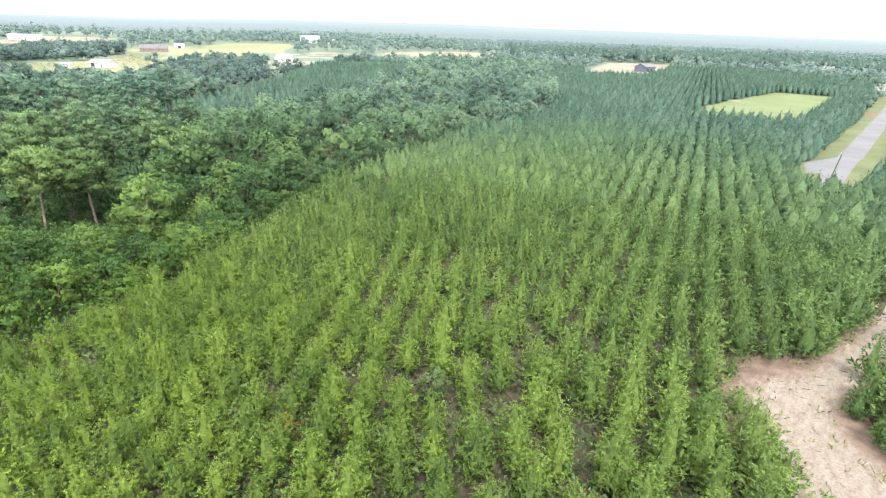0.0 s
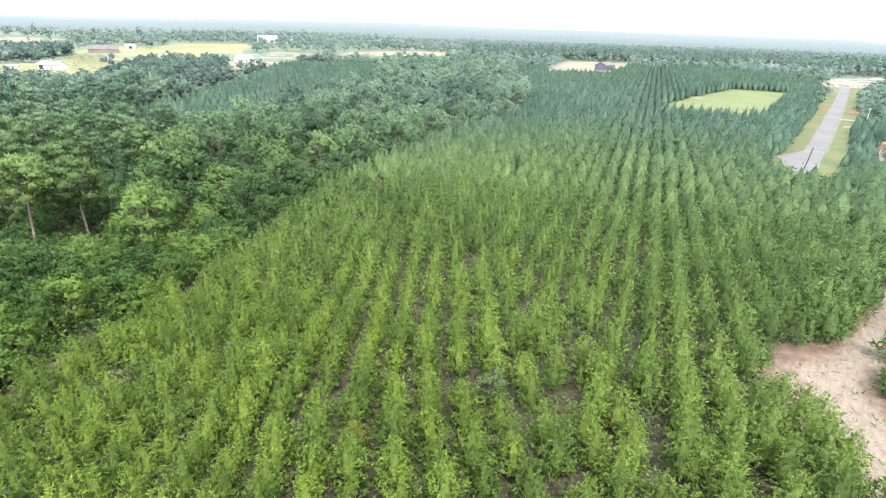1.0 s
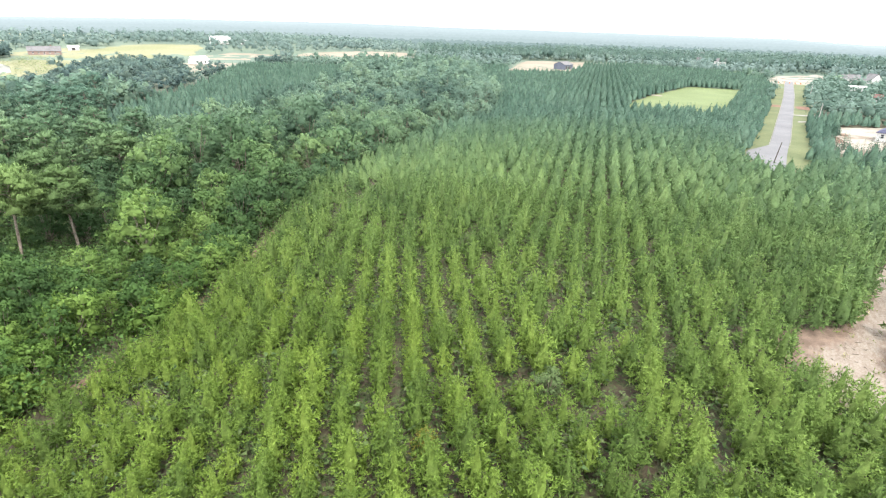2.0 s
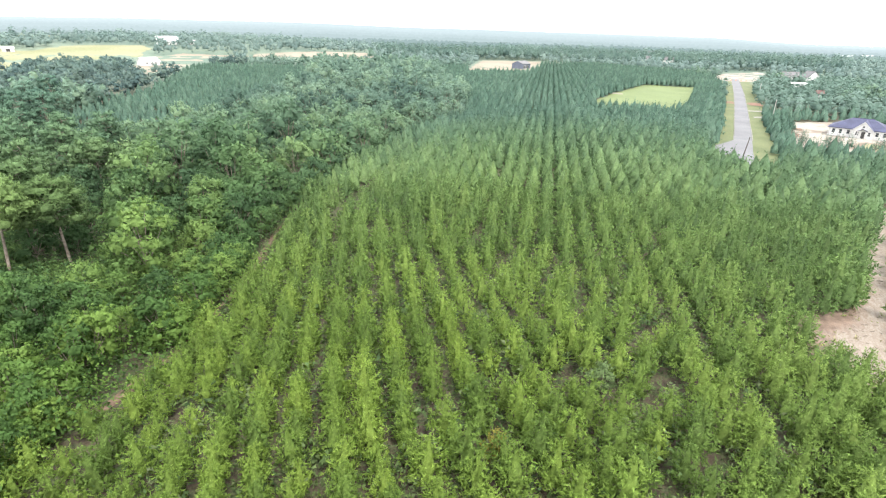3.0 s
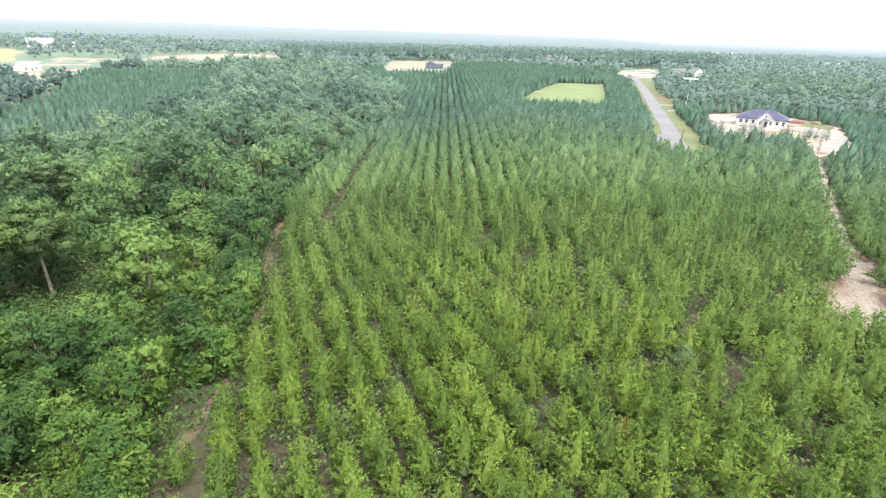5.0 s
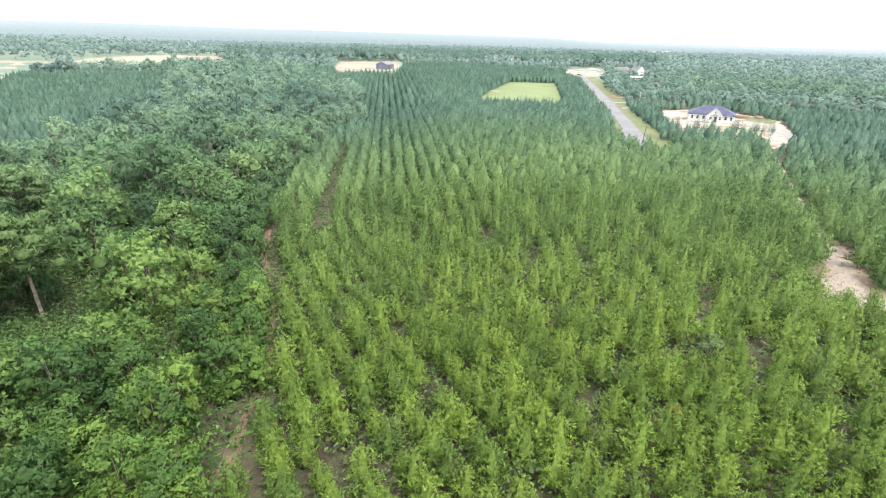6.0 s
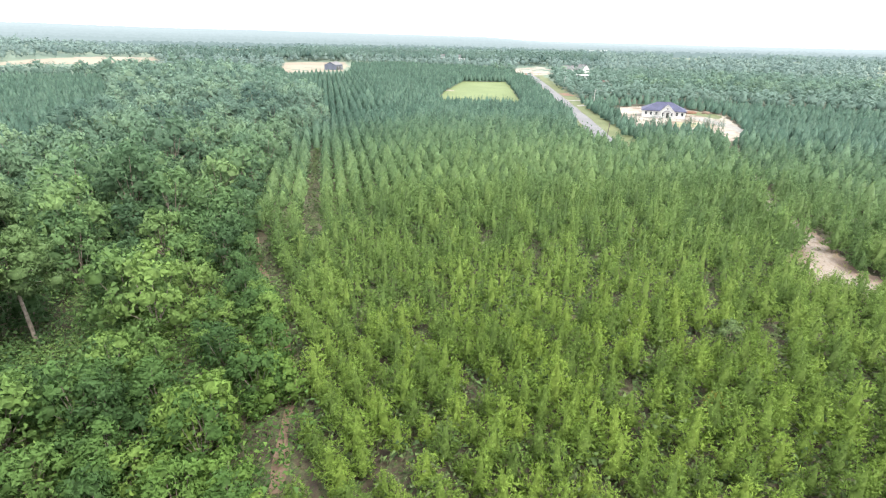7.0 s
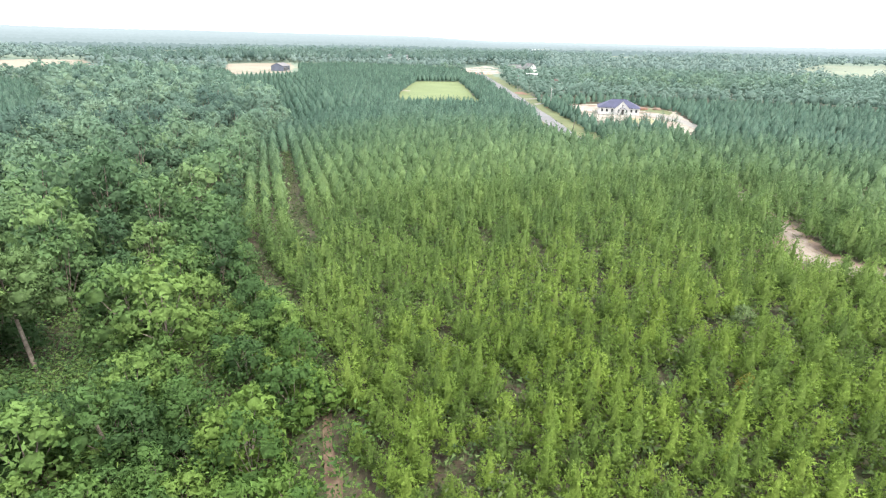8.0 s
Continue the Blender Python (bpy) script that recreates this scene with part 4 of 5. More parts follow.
near_pines, mid_pines, far_pines = pines[:count_near], pines[count_near:count_mid], pines[count_mid:]

shapes = [pine(np.random.default_rng(i), rng.uniform(4.0, 4.8), rng.uniform(2.7, 3.2), 13, 6, 6, 0.31, 4, (7, 7), 0.19, 0.18) for i in range(12)]
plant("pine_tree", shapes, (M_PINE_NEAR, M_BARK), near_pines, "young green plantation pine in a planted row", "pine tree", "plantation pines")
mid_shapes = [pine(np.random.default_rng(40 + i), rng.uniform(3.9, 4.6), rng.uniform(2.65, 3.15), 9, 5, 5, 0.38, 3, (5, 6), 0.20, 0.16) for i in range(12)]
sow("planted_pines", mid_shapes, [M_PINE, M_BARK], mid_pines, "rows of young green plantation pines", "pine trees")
far_shapes = [(pine(np.random.default_rng(60 + i), rng.uniform(3.7, 4.2), rng.uniform(2.6, 3.0), 6, 4, 2, 0.50, 1, (5, 6), 0.24, 0.38)[0], None) for i in range(10)]
low_shapes = [(pine(np.random.default_rng(70 + i), rng.uniform(3.8, 4.4), rng.uniform(2.0, 2.4), 2, 3, 1, 0.5, 1, (4, 5), 0.25, 0.50)[0], None) for i in range(10)]
sow("planted_pines", far_shapes, [M_PINE, M_BARK], behind, "rows of young green plantation pines", "pine trees", 4)
beyond = how_near[count_mid:] > 190
sow("far_planted_pines", far_shapes, [M_PINE, M_BARK], far_pines[~beyond], "farther rows of young green plantation pines", "pine trees", 5)
sow("distant_planted_pines", low_shapes, [M_PINE, M_BARK], far_pines[beyond], "distant rows of young green plantation pines", "pine trees", 6)


def scatter(x0, y0, x1, y1, gap, seed):
    """Points strewn over a rectangle about one gap apart."""
    r = np.random.default_rng(seed)
    X, Y = np.meshgrid(np.arange(x0, x1, gap), np.arange(y0, y1, gap))
    p = np.column_stack([X.ravel(), Y.ravel()]) + r.uniform(-0.45, 0.45, (X.size, 2)) * gap
    return p[:, 0], p[:, 1], r


def seen(x, y, margin=6):
    """The wedge of land that the flight looks over."""
    a = np.degrees(np.arctan2(x + 25, y + 25))
    return (a > -44) & (a < 92) & (np.hypot(x, y) < 1160)


# the broadleaf strip along the hollow
x, y, r = scatter(-200, 15, 100, 480, 5.1, 21)
v = x - np.interp(y, EDGE_Y, EDGE_X)
strip_left = np.interp(y, [0, 138, 150, 192, 272, 470], [-260, -200, -82, -60, -24, -8])
keep = (v < -1.2) & (x > strip_left) & (x > -0.9 * y - 25) & ~open_ground(x, y) & (off_line(x, y, PATH_LEFT) > 1.2)
x, y, v = x[keep], y[keep], v[keep]
s = np.clip(r.normal(1.18, 0.36, len(x)), 0.55, 2.1) * (0.78 + 0.32 * smooth((y - 60) / 50) + 0.1 * smooth((-v - 8) / 20))
woods = np.column_stack([x, y, s, r.uniform(0, 6.28, len(x))])
woods = woods[(np.hypot(woods[:, 0] + 57, woods[:, 1] - 81) > 6.4) & (np.hypot(woods[:, 0] + 64, woods[:, 1] - 79) > 4.5) & (np.hypot(woods[:, 0] + 66, woods[:, 1] - 94) > 5)]   # a gap at the foot of the tall pine
# smaller trees fill in close to the path
x, y, r = scatter(-74, 26, -34, 84, 4.4, 24)
keep = (x < np.interp(y, EDGE_Y, EDGE_X) - 1.5) & (x > -0.9 * y - 25) & (np.hypot(x + 57, y - 80) > 8)
woods = np.concatenate([woods, np.column_stack([x, y, np.clip(r.normal(0.74, 0.14, len(x)), 0.45, 1.05), r.uniform(0, 6.28, len(x))])[keep]])
# a close fringe of trees along the path and the edge of the stand
fy = np.arange(34.0, 240.0, 1.9)
fx = np.interp(fy, EDGE_Y, EDGE_X) - 1.9 + r.normal(0, 0.35, len(fy))
fringe = np.column_stack([fx, fy, r.uniform(0.55, 0.95, len(fy)), r.uniform(0, 6.28, len(fy))])
woods = np.concatenate([woods, fringe])
woods = woods[off_line(woods[:, 0], woods[:, 1], PATH_LEFT) > 0.8 + 0.7 * woods[:, 2] * (woods[:, 1] < 84)]
x, y = woods[:, 0], woods[:, 1]
near = off_line(x, y, [(-46, 50), (-42, 80), (-40, 95)])
woods, near = woods[np.argsort(near)], np.sort(near)
mid_order = np.argsort(np.hypot(woods[240:, 0] + 40, woods[240:, 1] - 60))
rest = woods[240:][mid_order]
leaf_shapes = [broadleaf(np.random.default_rng(80 + i), rng.uniform(4.8, 7.0), rng.uniform(4.2, 6.0), 11, 40, 0.38, 3, 0.45) for i in range(9)]
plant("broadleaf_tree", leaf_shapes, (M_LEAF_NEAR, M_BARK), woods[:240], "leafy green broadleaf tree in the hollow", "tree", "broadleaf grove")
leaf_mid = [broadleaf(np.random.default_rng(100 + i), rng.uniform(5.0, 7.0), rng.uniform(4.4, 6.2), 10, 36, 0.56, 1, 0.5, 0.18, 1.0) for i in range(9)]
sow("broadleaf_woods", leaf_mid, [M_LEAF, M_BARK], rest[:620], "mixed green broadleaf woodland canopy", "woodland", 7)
leaf_far = [(broadleaf(np.random.default_rng(120 + i), rng.uniform(5.4, 7.4), rng.uniform(4.8, 6.2), 5, 16, 0.92, 1, 0.62, 0.1, 1.1)[0], None) for i in range(7)]
sow("far_broadleaf_woods", leaf_far, [M_LEAF, M_BARK], rest[620:], "distant green broadleaf woodland canopy", "woodland", 8)

# dense older pines behind the strip
x, y, r = scatter(-110, 145, 0, 475, 2.85, 22)
keep = inside(x, y, [(-82, 148), (-60, 192), (-24, 272), (-8, 470), (-100, 465), (-96, 400), (-92, 282), (-100, 205), (-104, 165)]) & ~open_ground(x, y)
old = np.column_stack([x[keep], y[keep], np.clip(r.normal(1.05, 0.15, keep.sum()), 0.6, 1.4), r.uniform(0, 6.28, keep.sum())])
sow("dense_pine_stand", low_shapes, [M_PINE, M_BARK], old, "dense dark green stand of pines", "pine trees", 9)

# all other woodland, thinner with distance
far_pine_wide = [far_crown(np.random.default_rng(140 + i), 6.6, 5.6) for i in range(6)]
far_leaf_wide = [far_crown(np.random.default_rng(150 + i), 5.8, 7.0) for i in range(6)]
for i, (g, lo, hi) in enumerate(((2.75, 0, 260), (6.0, 260, 520), (12.5, 520, 860), (19, 860, 1150))):
    x, y, r = scatter(-1000, -20, 1500, 1500, g, 30 + i) if hi > 500 else scatter(-400, 0, 520, 520, g, 30 + i)
    d = np.hypot(x, y)
    v = x - np.interp(y, EDGE_Y, EDGE_X)
    strip_left = np.interp(y, [0, 138, 150, 192, 272, 470], [-260, -200, -82, -60, -24, -8])
    keep = (d >= lo) & (d < hi) & seen(x, y) & ~open_ground(x, y) & ~inside(x, y, STAND)
    keep &= ~((y < 480) & (v < 0) & (x > strip_left) & (x > -0.9 * y - 25))
    keep &= ~inside(x, y, [(-82, 148), (-60, 192), (-24, 272), (-8, 470), (-100, 465), (-96, 400), (-92, 282), (-100, 205), (-104, 165)])
    keep &= ~((x < 36.5) & (y < 46) & (x > -60))
    x, y = x[keep], y[keep]
    wave = np.sin(x * 0.021 + 1.1) + np.sin(y * 0.027 + x * 0.009) + r.normal(0, 0.5, len(x))
    leafy = (wave > 1.2) if i else ((wave > 1.9) & (d[keep] > 170)) | (x < -45)
    s = np.clip(r.normal(1.0, 0.2, len(x)), 0.5, 1.6) * (1.18, 1.15, 1.55, 1.7)[i]
    p = np.column_stack([x, y, s, r.uniform(0, 6.28, len(x))])
    if i == 0:
        close = np.hypot(p[:, 0] - 40, p[:, 1] - 40) < 45
        brink = off_line(x, y, TRACK) < 15
        sow("track_side_pines", mid_shapes, [M_PINE, M_BARK], p[~leafy & close & brink], "young green pines beside the sandy track", "pine trees", 39)
        beyond = np.hypot(p[:, 0] + 20, p[:, 1] - 30) > 150
        sow("pine_woods", far_shapes, [M_PINE, M_BARK], p[~leafy & ~(close & brink) & ~beyond], "young green pines beyond the sandy track", "pine trees", 40)
        sow("far_pine_woods", low_shapes, [M_PINE, M_BARK], p[~leafy & ~close & beyond], "farther young green pines beyond the sandy track", "pine trees", 44)
    else:
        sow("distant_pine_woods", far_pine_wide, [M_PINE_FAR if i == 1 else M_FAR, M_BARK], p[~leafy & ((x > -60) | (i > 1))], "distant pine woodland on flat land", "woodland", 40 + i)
    if i == 0:
        close = np.hypot(p[:, 0] - 20, p[:, 1] - 60) < 75
        sow("track_side_broadleaf", leaf_mid, [M_LEAF, M_BARK], p[leafy & close], "green broadleaf trees among the pines", "woodland", 49)
        leafy &= ~close & (r.random(len(x)) < 0.4)
        p[:, 2] *= np.where(leafy, 1.2, 1.0)
    if i == 1:
        oaks = x < -60
        sow("oak_woods", leaf_far, [M_OAK, M_BARK], p[oaks & (r.random(len(x)) < 0.72)], "dark blue-green oak woodland before the farms", "woodland", 48)
        leafy &= ~oaks
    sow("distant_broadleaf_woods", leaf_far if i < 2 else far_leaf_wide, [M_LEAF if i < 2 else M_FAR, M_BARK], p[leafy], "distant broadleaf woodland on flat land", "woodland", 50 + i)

# a belt of tall pines behind the straw field and the barn
BELT = [(70, 680), (112, 655), (190, 642), (262, 622), (330, 556), (420, 492), (520, 450), (585, 545), (420, 680), (250, 765), (120, 805), (84, 800)]
belt_pines = [far_crown(np.random.default_rng(240 + i), 8.6, 3.9) for i in range(6)]
x, y, r = scatter(60, 440, 590, 810, 7.0, 41)
keep = inside(x, y, BELT) & ~open_ground(x, y)
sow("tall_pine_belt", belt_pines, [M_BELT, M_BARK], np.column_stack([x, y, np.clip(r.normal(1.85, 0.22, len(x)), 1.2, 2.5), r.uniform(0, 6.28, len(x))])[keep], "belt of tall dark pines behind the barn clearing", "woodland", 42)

# a dark clump of oaks and young growth on the farmyard
x, y, r = scatter(-380, 370, -270, 570, 4.6, 35)
keep = inside(x, y, [(-300, 388), (-300, 440), (-284, 508), (-312, 556), (-374, 523), (-345, 430), (-322, 395)])
sow("oak_clump", leaf_far, [M_OAK, M_BARK], np.column_stack([x, y, np.clip(r.normal(1.35, 0.2, len(x)), 0.8, 1.9), r.uniform(0, 6.28, len(x))])[keep], "dark blue-green clump of oaks by the farmyard", "woodland", 36)
x, y, r = scatter(-305, 305, -185, 535, 3.4, 37)
keep = inside(x, y, BARN_YARD) & (np.hypot(x + 224, y - 358) > 17) & (r.random(len(x)) < 0.35 + 0.4 * np.sin(x * 0.06 + y * 0.05))
sow("young_growth", [bush(np.random.default_rng(230 + i), 22, 1.1, 1, 1.7, 2.6) for i in range(4)], [M_YOUNG, M_BARK], np.column_stack([x, y, np.clip(r.normal(0.42, 0.14, len(x)), 0.2, 0.8), r.uniform(0, 6.28, len(x))])[keep], "sparse young trees and scrub in pale grass", "scrub", 38)

# tall old pines that stand over the strip
TALL = [(-58, 86, 1.0), (-64, 82, 0.98), (-63, 120, 0.95), (-67, 99, 0.95), (-77, 99, 1.0), (-84, 112, 1.0), (-82, 106, 0.85), (-88, 128, 1.0), (-98, 140, 1.05), (-76, 136, 0.9), (-105, 122, 0.95), (-112, 152, 1.0), (-120, 138, 0.9), (-70, 150, 0.95), (-128, 165, 1.0), (-95, 168, 0.9)]
tall_shapes = [tall_pine(np.random.default_rng(160 + i), 14.6, 9.2, 34, 84, 0.42, 3) for i in range(3)]
plant("tall_pine", tall_shapes, (M_TALL, M_BARK), [(x, y, s, 0.37 * i * i + 0.2) for i, (x, y, s) in enumerate(TALL[:6])], "tall old pine with a bare trunk and flat crown", "pine tree", "old pines over the hollow")

x, y, r = scatter(-150, 92, -60, 215, 8.6, 23)
keep = inside(x, y, [(-78, 92), (-70, 112), (-60, 135), (-78, 160), (-100, 210), (-160, 212), (-150, 150), (-110, 100)]) & (r.random(len(x)) < 0.72)
for tx, ty, _ in TALL:
    keep &= np.hypot(x - tx, y - ty) > 4
lighter = [tall_pine(np.random.default_rng(165 + i), 12.6, 7.6, 22, 44, 0.55, 1, 0.26) for i in range(5)]
plant("tall_pine", lighter, (M_TALL, M_BARK), [(a, b, 1.14 * s, 0.5 * i * i) for i, (a, b, s) in enumerate(TALL[6:])] + [(a, b, r.uniform(0.75, 1.12), r.uniform(0, 6.28)) for a, b in zip(x[keep], y[keep])], "old pine with layered olive-green crown above the hollow", "pine tree", "old pines over the hollow")

plant("tall_pine", lighter[:1], (M_RUST, M_BARK), [(-92, 116, 0.9, 1.7)], "tall dead pine with rusty brown needles", "pine tree", "old pines over the hollow")

# low growth between the rows
x, y, r = scatter(-40, 12, 70, 100, 1.2, 61)
keep = inside(x, y, STAND) & (r.random(len(x)) > 0.2)
shrubs = [bush(np.random.default_rng(170 + i), 30, 0.20, 1, 0.30) for i in range(6)]
gy = r.uniform(95, 168, 130)
gx = np.interp(gy, [93, 107, 130, 160, 168], [-22, -15.7, -5, 9.4, 13]) + r.normal(0, 0.7, 130)
x, y, keep = np.concatenate([x, gx]), np.concatenate([y, gy]), np.concatenate([keep, np.ones(130, bool)])
sow("undergrowth", shrubs, [M_SHRUB, M_BARK], np.column_stack([x, y, np.clip(r.normal(1.75, 0.6, len(x)), 0.6, 3.2), r.uniform(0, 6.28, len(x))])[keep], "low grey-green shrubs and weeds between the rows", "undergrowth", 62)

x, y, r = scatter(-130, 30, 40, 160, 3.2, 63)
v = x - np.interp(y, EDGE_Y, EDGE_X)
keep = (v < 1.6) & (x > -0.9 * y - 15) & (off_line(x, y, PATH_LEFT) > 0.55)
leafy_shrubs = [bush(np.random.default_rng(190 + i), 26, 0.24, 1, 0.36) for i in range(5)]
sow("hollow_thicket", leafy_shrubs, [M_LEAF, M_BARK], np.column_stack([x, y, np.clip(r.normal(2.0, 0.5, len(x)), 0.8, 3.2), r.uniform(0, 6.28, len(x))])[keep], "dense green thicket under the broadleaf trees", "undergrowth", 64)

# saplings and bushes under the grove
x, y, r = scatter(-86, 28, -20, 104, 1.6, 65)
foot = scatter(-68, 70, -48, 88, 1.15, 67)
x, y = np.concatenate([x, foot[0]]), np.concatenate([y, foot[1]])
v = x - np.interp(y, EDGE_Y, EDGE_X)
keep = (v < 0.4) & (x > -0.9 * y - 15) & (off_line(x, y, PATH_LEFT) > 0.9)
low = 0.78 + 0.22 * smooth((np.hypot(x + 57.5, y - 85) - 2) / 5)
sow("grove_bushes", [bush(np.random.default_rng(210 + i), 56, 0.60, 1, 1.45, 2.4) for i in range(5)], [M_LEAF, M_BARK], np.column_stack([x, y, low * np.clip(r.normal(0.62, 0.16, len(x)), 0.3, 1.0), r.uniform(0, 6.28, len(x))])[keep], "low leafy bushes under the broadleaf trees", "bushes", 66)

# odd trees among the rows
plant("broadleaf_tree", leaf_shapes[:1], (M_PALE, M_BARK), [(*PALE_TREE, 0.62, 1.1)], "round grey-green broadleaf tree among the planted pines", "tree", "odd trees in the rows")
plant("pine_tree", shapes[:1], (M_YELLOW, M_BARK), [(*YELLOW_TREE, 0.8, 2.1)], "small yellowing pine among the green rows", "pine tree", "odd trees in the rows")

# bushy pines on the far bank of the sand
plant("pine_tree", shapes, (M_PINE_NEAR, M_BARK), [(37.6, 34.6, 1.0, 0.3), (39.6, 37.4, 1.12, 1.9), (40.6, 33.8, 1.05, 4.0), (43, 39.4, 1.1, 2.7), (38.4, 30.6, 1.1, 5.2), (42.6, 35.6, 1.15, 0.9), (46.2, 41.4, 1.05, 3.3), (36.4, 37.2, 0.9, 2.2), (36, 33.2, 1.0, 1.1), (36.6, 30.4, 0.95, 4.4)], "bushy young pine on the bank of the sandy track", "pine tree", "plantation pines")
plant("pine_tree", shapes, (M_PINE_NEAR, M_BARK), [(25.4, 34.2, 0.95, 0.6), (25, 31.4, 1.0, 2.4), (24.2, 28.4, 1.05, 3.9), (26, 37.2, 0.8, 5.1), (28, 42.4, 0.55, 1.4)], "young pine at the edge of the sandy clearing", "pine tree", "plantation pines")

# pines between the path and the grove
r = np.random.default_rng(68)
side_y = np.concatenate([np.arange(35.5, 49.5, 1.6), np.arange(36.2, 48.5, 2.0)])
side_x = np.interp(side_y, [38, 47, 53, 56.8, 59.6], [-50, -46, -43.3, -41.2, -38.5]) - np.where(np.arange(len(side_y)) < 9, 1.5, 3.9) + r.normal(0, 0.3, len(side_y))
plant("pine_tree", shapes, (M_PINE_NEAR, M_BARK), [(a, b, r.uniform(0.8, 1.1), r.uniform(0, 6.28)) for a, b in zip(side_x, side_y)], "young green pine beside the narrow dirt path", "pine tree", "plantation pines")

# twigs and bark strewn on the bare ground
x, y, r = scatter(22, 8, 58, 58, 0.55, 73)
d = off_line(x, y, TRACK)
keep = (inside(x, y, SAND) | (d < 2.2)) & (r.random(len(x)) < np.where(d < 1.8, 0.28, 0.14))
twigs = [(join([limb((-0.25 + 0.05 * i, 0, 0.06), (0.25, 0.08 * i, 0.08), 0.025, 0.012, 3), limb((0, 0.02, 0.06), (0.12, 0.2, 0.10), 0.015, 0.008, 3)]), None) for i in range(3)]
sow("twig_litter", twigs, [M_BARK], np.column_stack([x, y, np.clip(r.normal(0.8, 0.4, len(x)), 0.3, 2), r.uniform(0, 6.28, len(x))])[keep], "brown twigs and bark strewn on the sand", "litter", 74)

# grass tufts and litter on the sand and along the track
x, y, r = scatter(22, 8, 60, 60, 0.8, 71)
d = off_line(x, y, TRACK)
keep = (inside(x, y, SAND) | (d < 3.0)) & (r.random(len(x)) < np.where(d < 1.2, 0.05, 0.28))
tufts = [bush(np.random.default_rng(180 + i), 7, 0.3, 2, 0.12, 0.08, False) for i in range(4)]
sow("grass_tufts", tufts, [M_GRASS, M_BARK], np.column_stack([x, y, np.clip(r.normal(1, 0.4, len(x)), 0.4, 2), r.uniform(0, 6.28, len(x))])[keep], "yellow-green grass tufts on the sand", "grass", 72)


# ---- buildings and small things ----
def wall_bm(bm, length, height, thick, holes, place):
    """An upright wall with real openings. holes: (from, to, sill, head)."""
    xs = sorted({0, length, *[h[0] for h in holes], *[h[1] for h in holes]})
    zs = sorted({0, height, *[h[2] for h in holes], *[h[3] for h in holes]})
    for x0, x1 in zip(xs, xs[1:]):
        for z0, z1 in zip(zs, zs[1:]):
            if any(h[0] <= x0 and x1 <= h[1] and h[2] <= z0 and z1 <= h[3] for h in holes):
                continue
            m = place @ Matrix.Translation(((x0 + x1) / 2, thick / 2, (z0 + z1) / 2)) @ Matrix.Diagonal((x1 - x0, thick, z1 - z0, 1))
            bmesh.ops.create_cube(bm, size=1, matrix=m)
    bmesh.ops.remove_doubles(bm, verts=bm.verts, dist=0.001)
    return bm


def add_window(root, place, wide, high, mats, door=False):
    """A window with frame, panes and sill, or a door with its frame, set into an opening; place: its lower left corner."""
    fr = bmesh.new()
    t = 0.09
    for b in ((0, -0.03, 0, t, 0.12, high), (wide - t, -0.03, 0, wide, 0.12, high), (t, -0.03, high - t, wide - t, 0.12, high), (t, -0.03, 0, wide - t, 0.12, t)):
        add_box(fr, *b)
    if not door:
        add_box(fr, t, 0.0, high / 2 - 0.03, wide - t, 0.10, high / 2 + 0.03)
    fr.transform(place)
    frame_ob = part("door_frame" if door else "window_frame", fr, mats[0], root)
    inner = box(t, 0.05, t, wide - t, 0.10, high - t)
    inner.transform(place)
    part("door_leaf" if door else "pane", inner, mats[1], frame_ob)
    if not door:
        sill = box(-0.08, -0.10, -0.09, wide + 0.08, 0.0, -0.002)
        sill.transform(place)
        part("sill", sill, mats[0], frame_ob)


def slab(points, thick):
    """A roof plane with thickness from its outline, anticlockwise from above."""
    bm = bmesh.new()
    top = [bm.verts.new(p) for p in points]
    low = [bm.verts.new((p[0], p[1], p[2] - thick)) for p in points]
    bm.faces.new(top)
    bm.faces.new(low[::-1])
    n = len(points)
    for i in range(n):
        bm.faces.new((top[i], low[i], low[(i + 1) % n], top[(i + 1) % n]))
    return bm


def at_ground(x, y, turn, up=0.0):
    return pose(x, y, float(lift(x, y)) + up, 0, 0, turn)


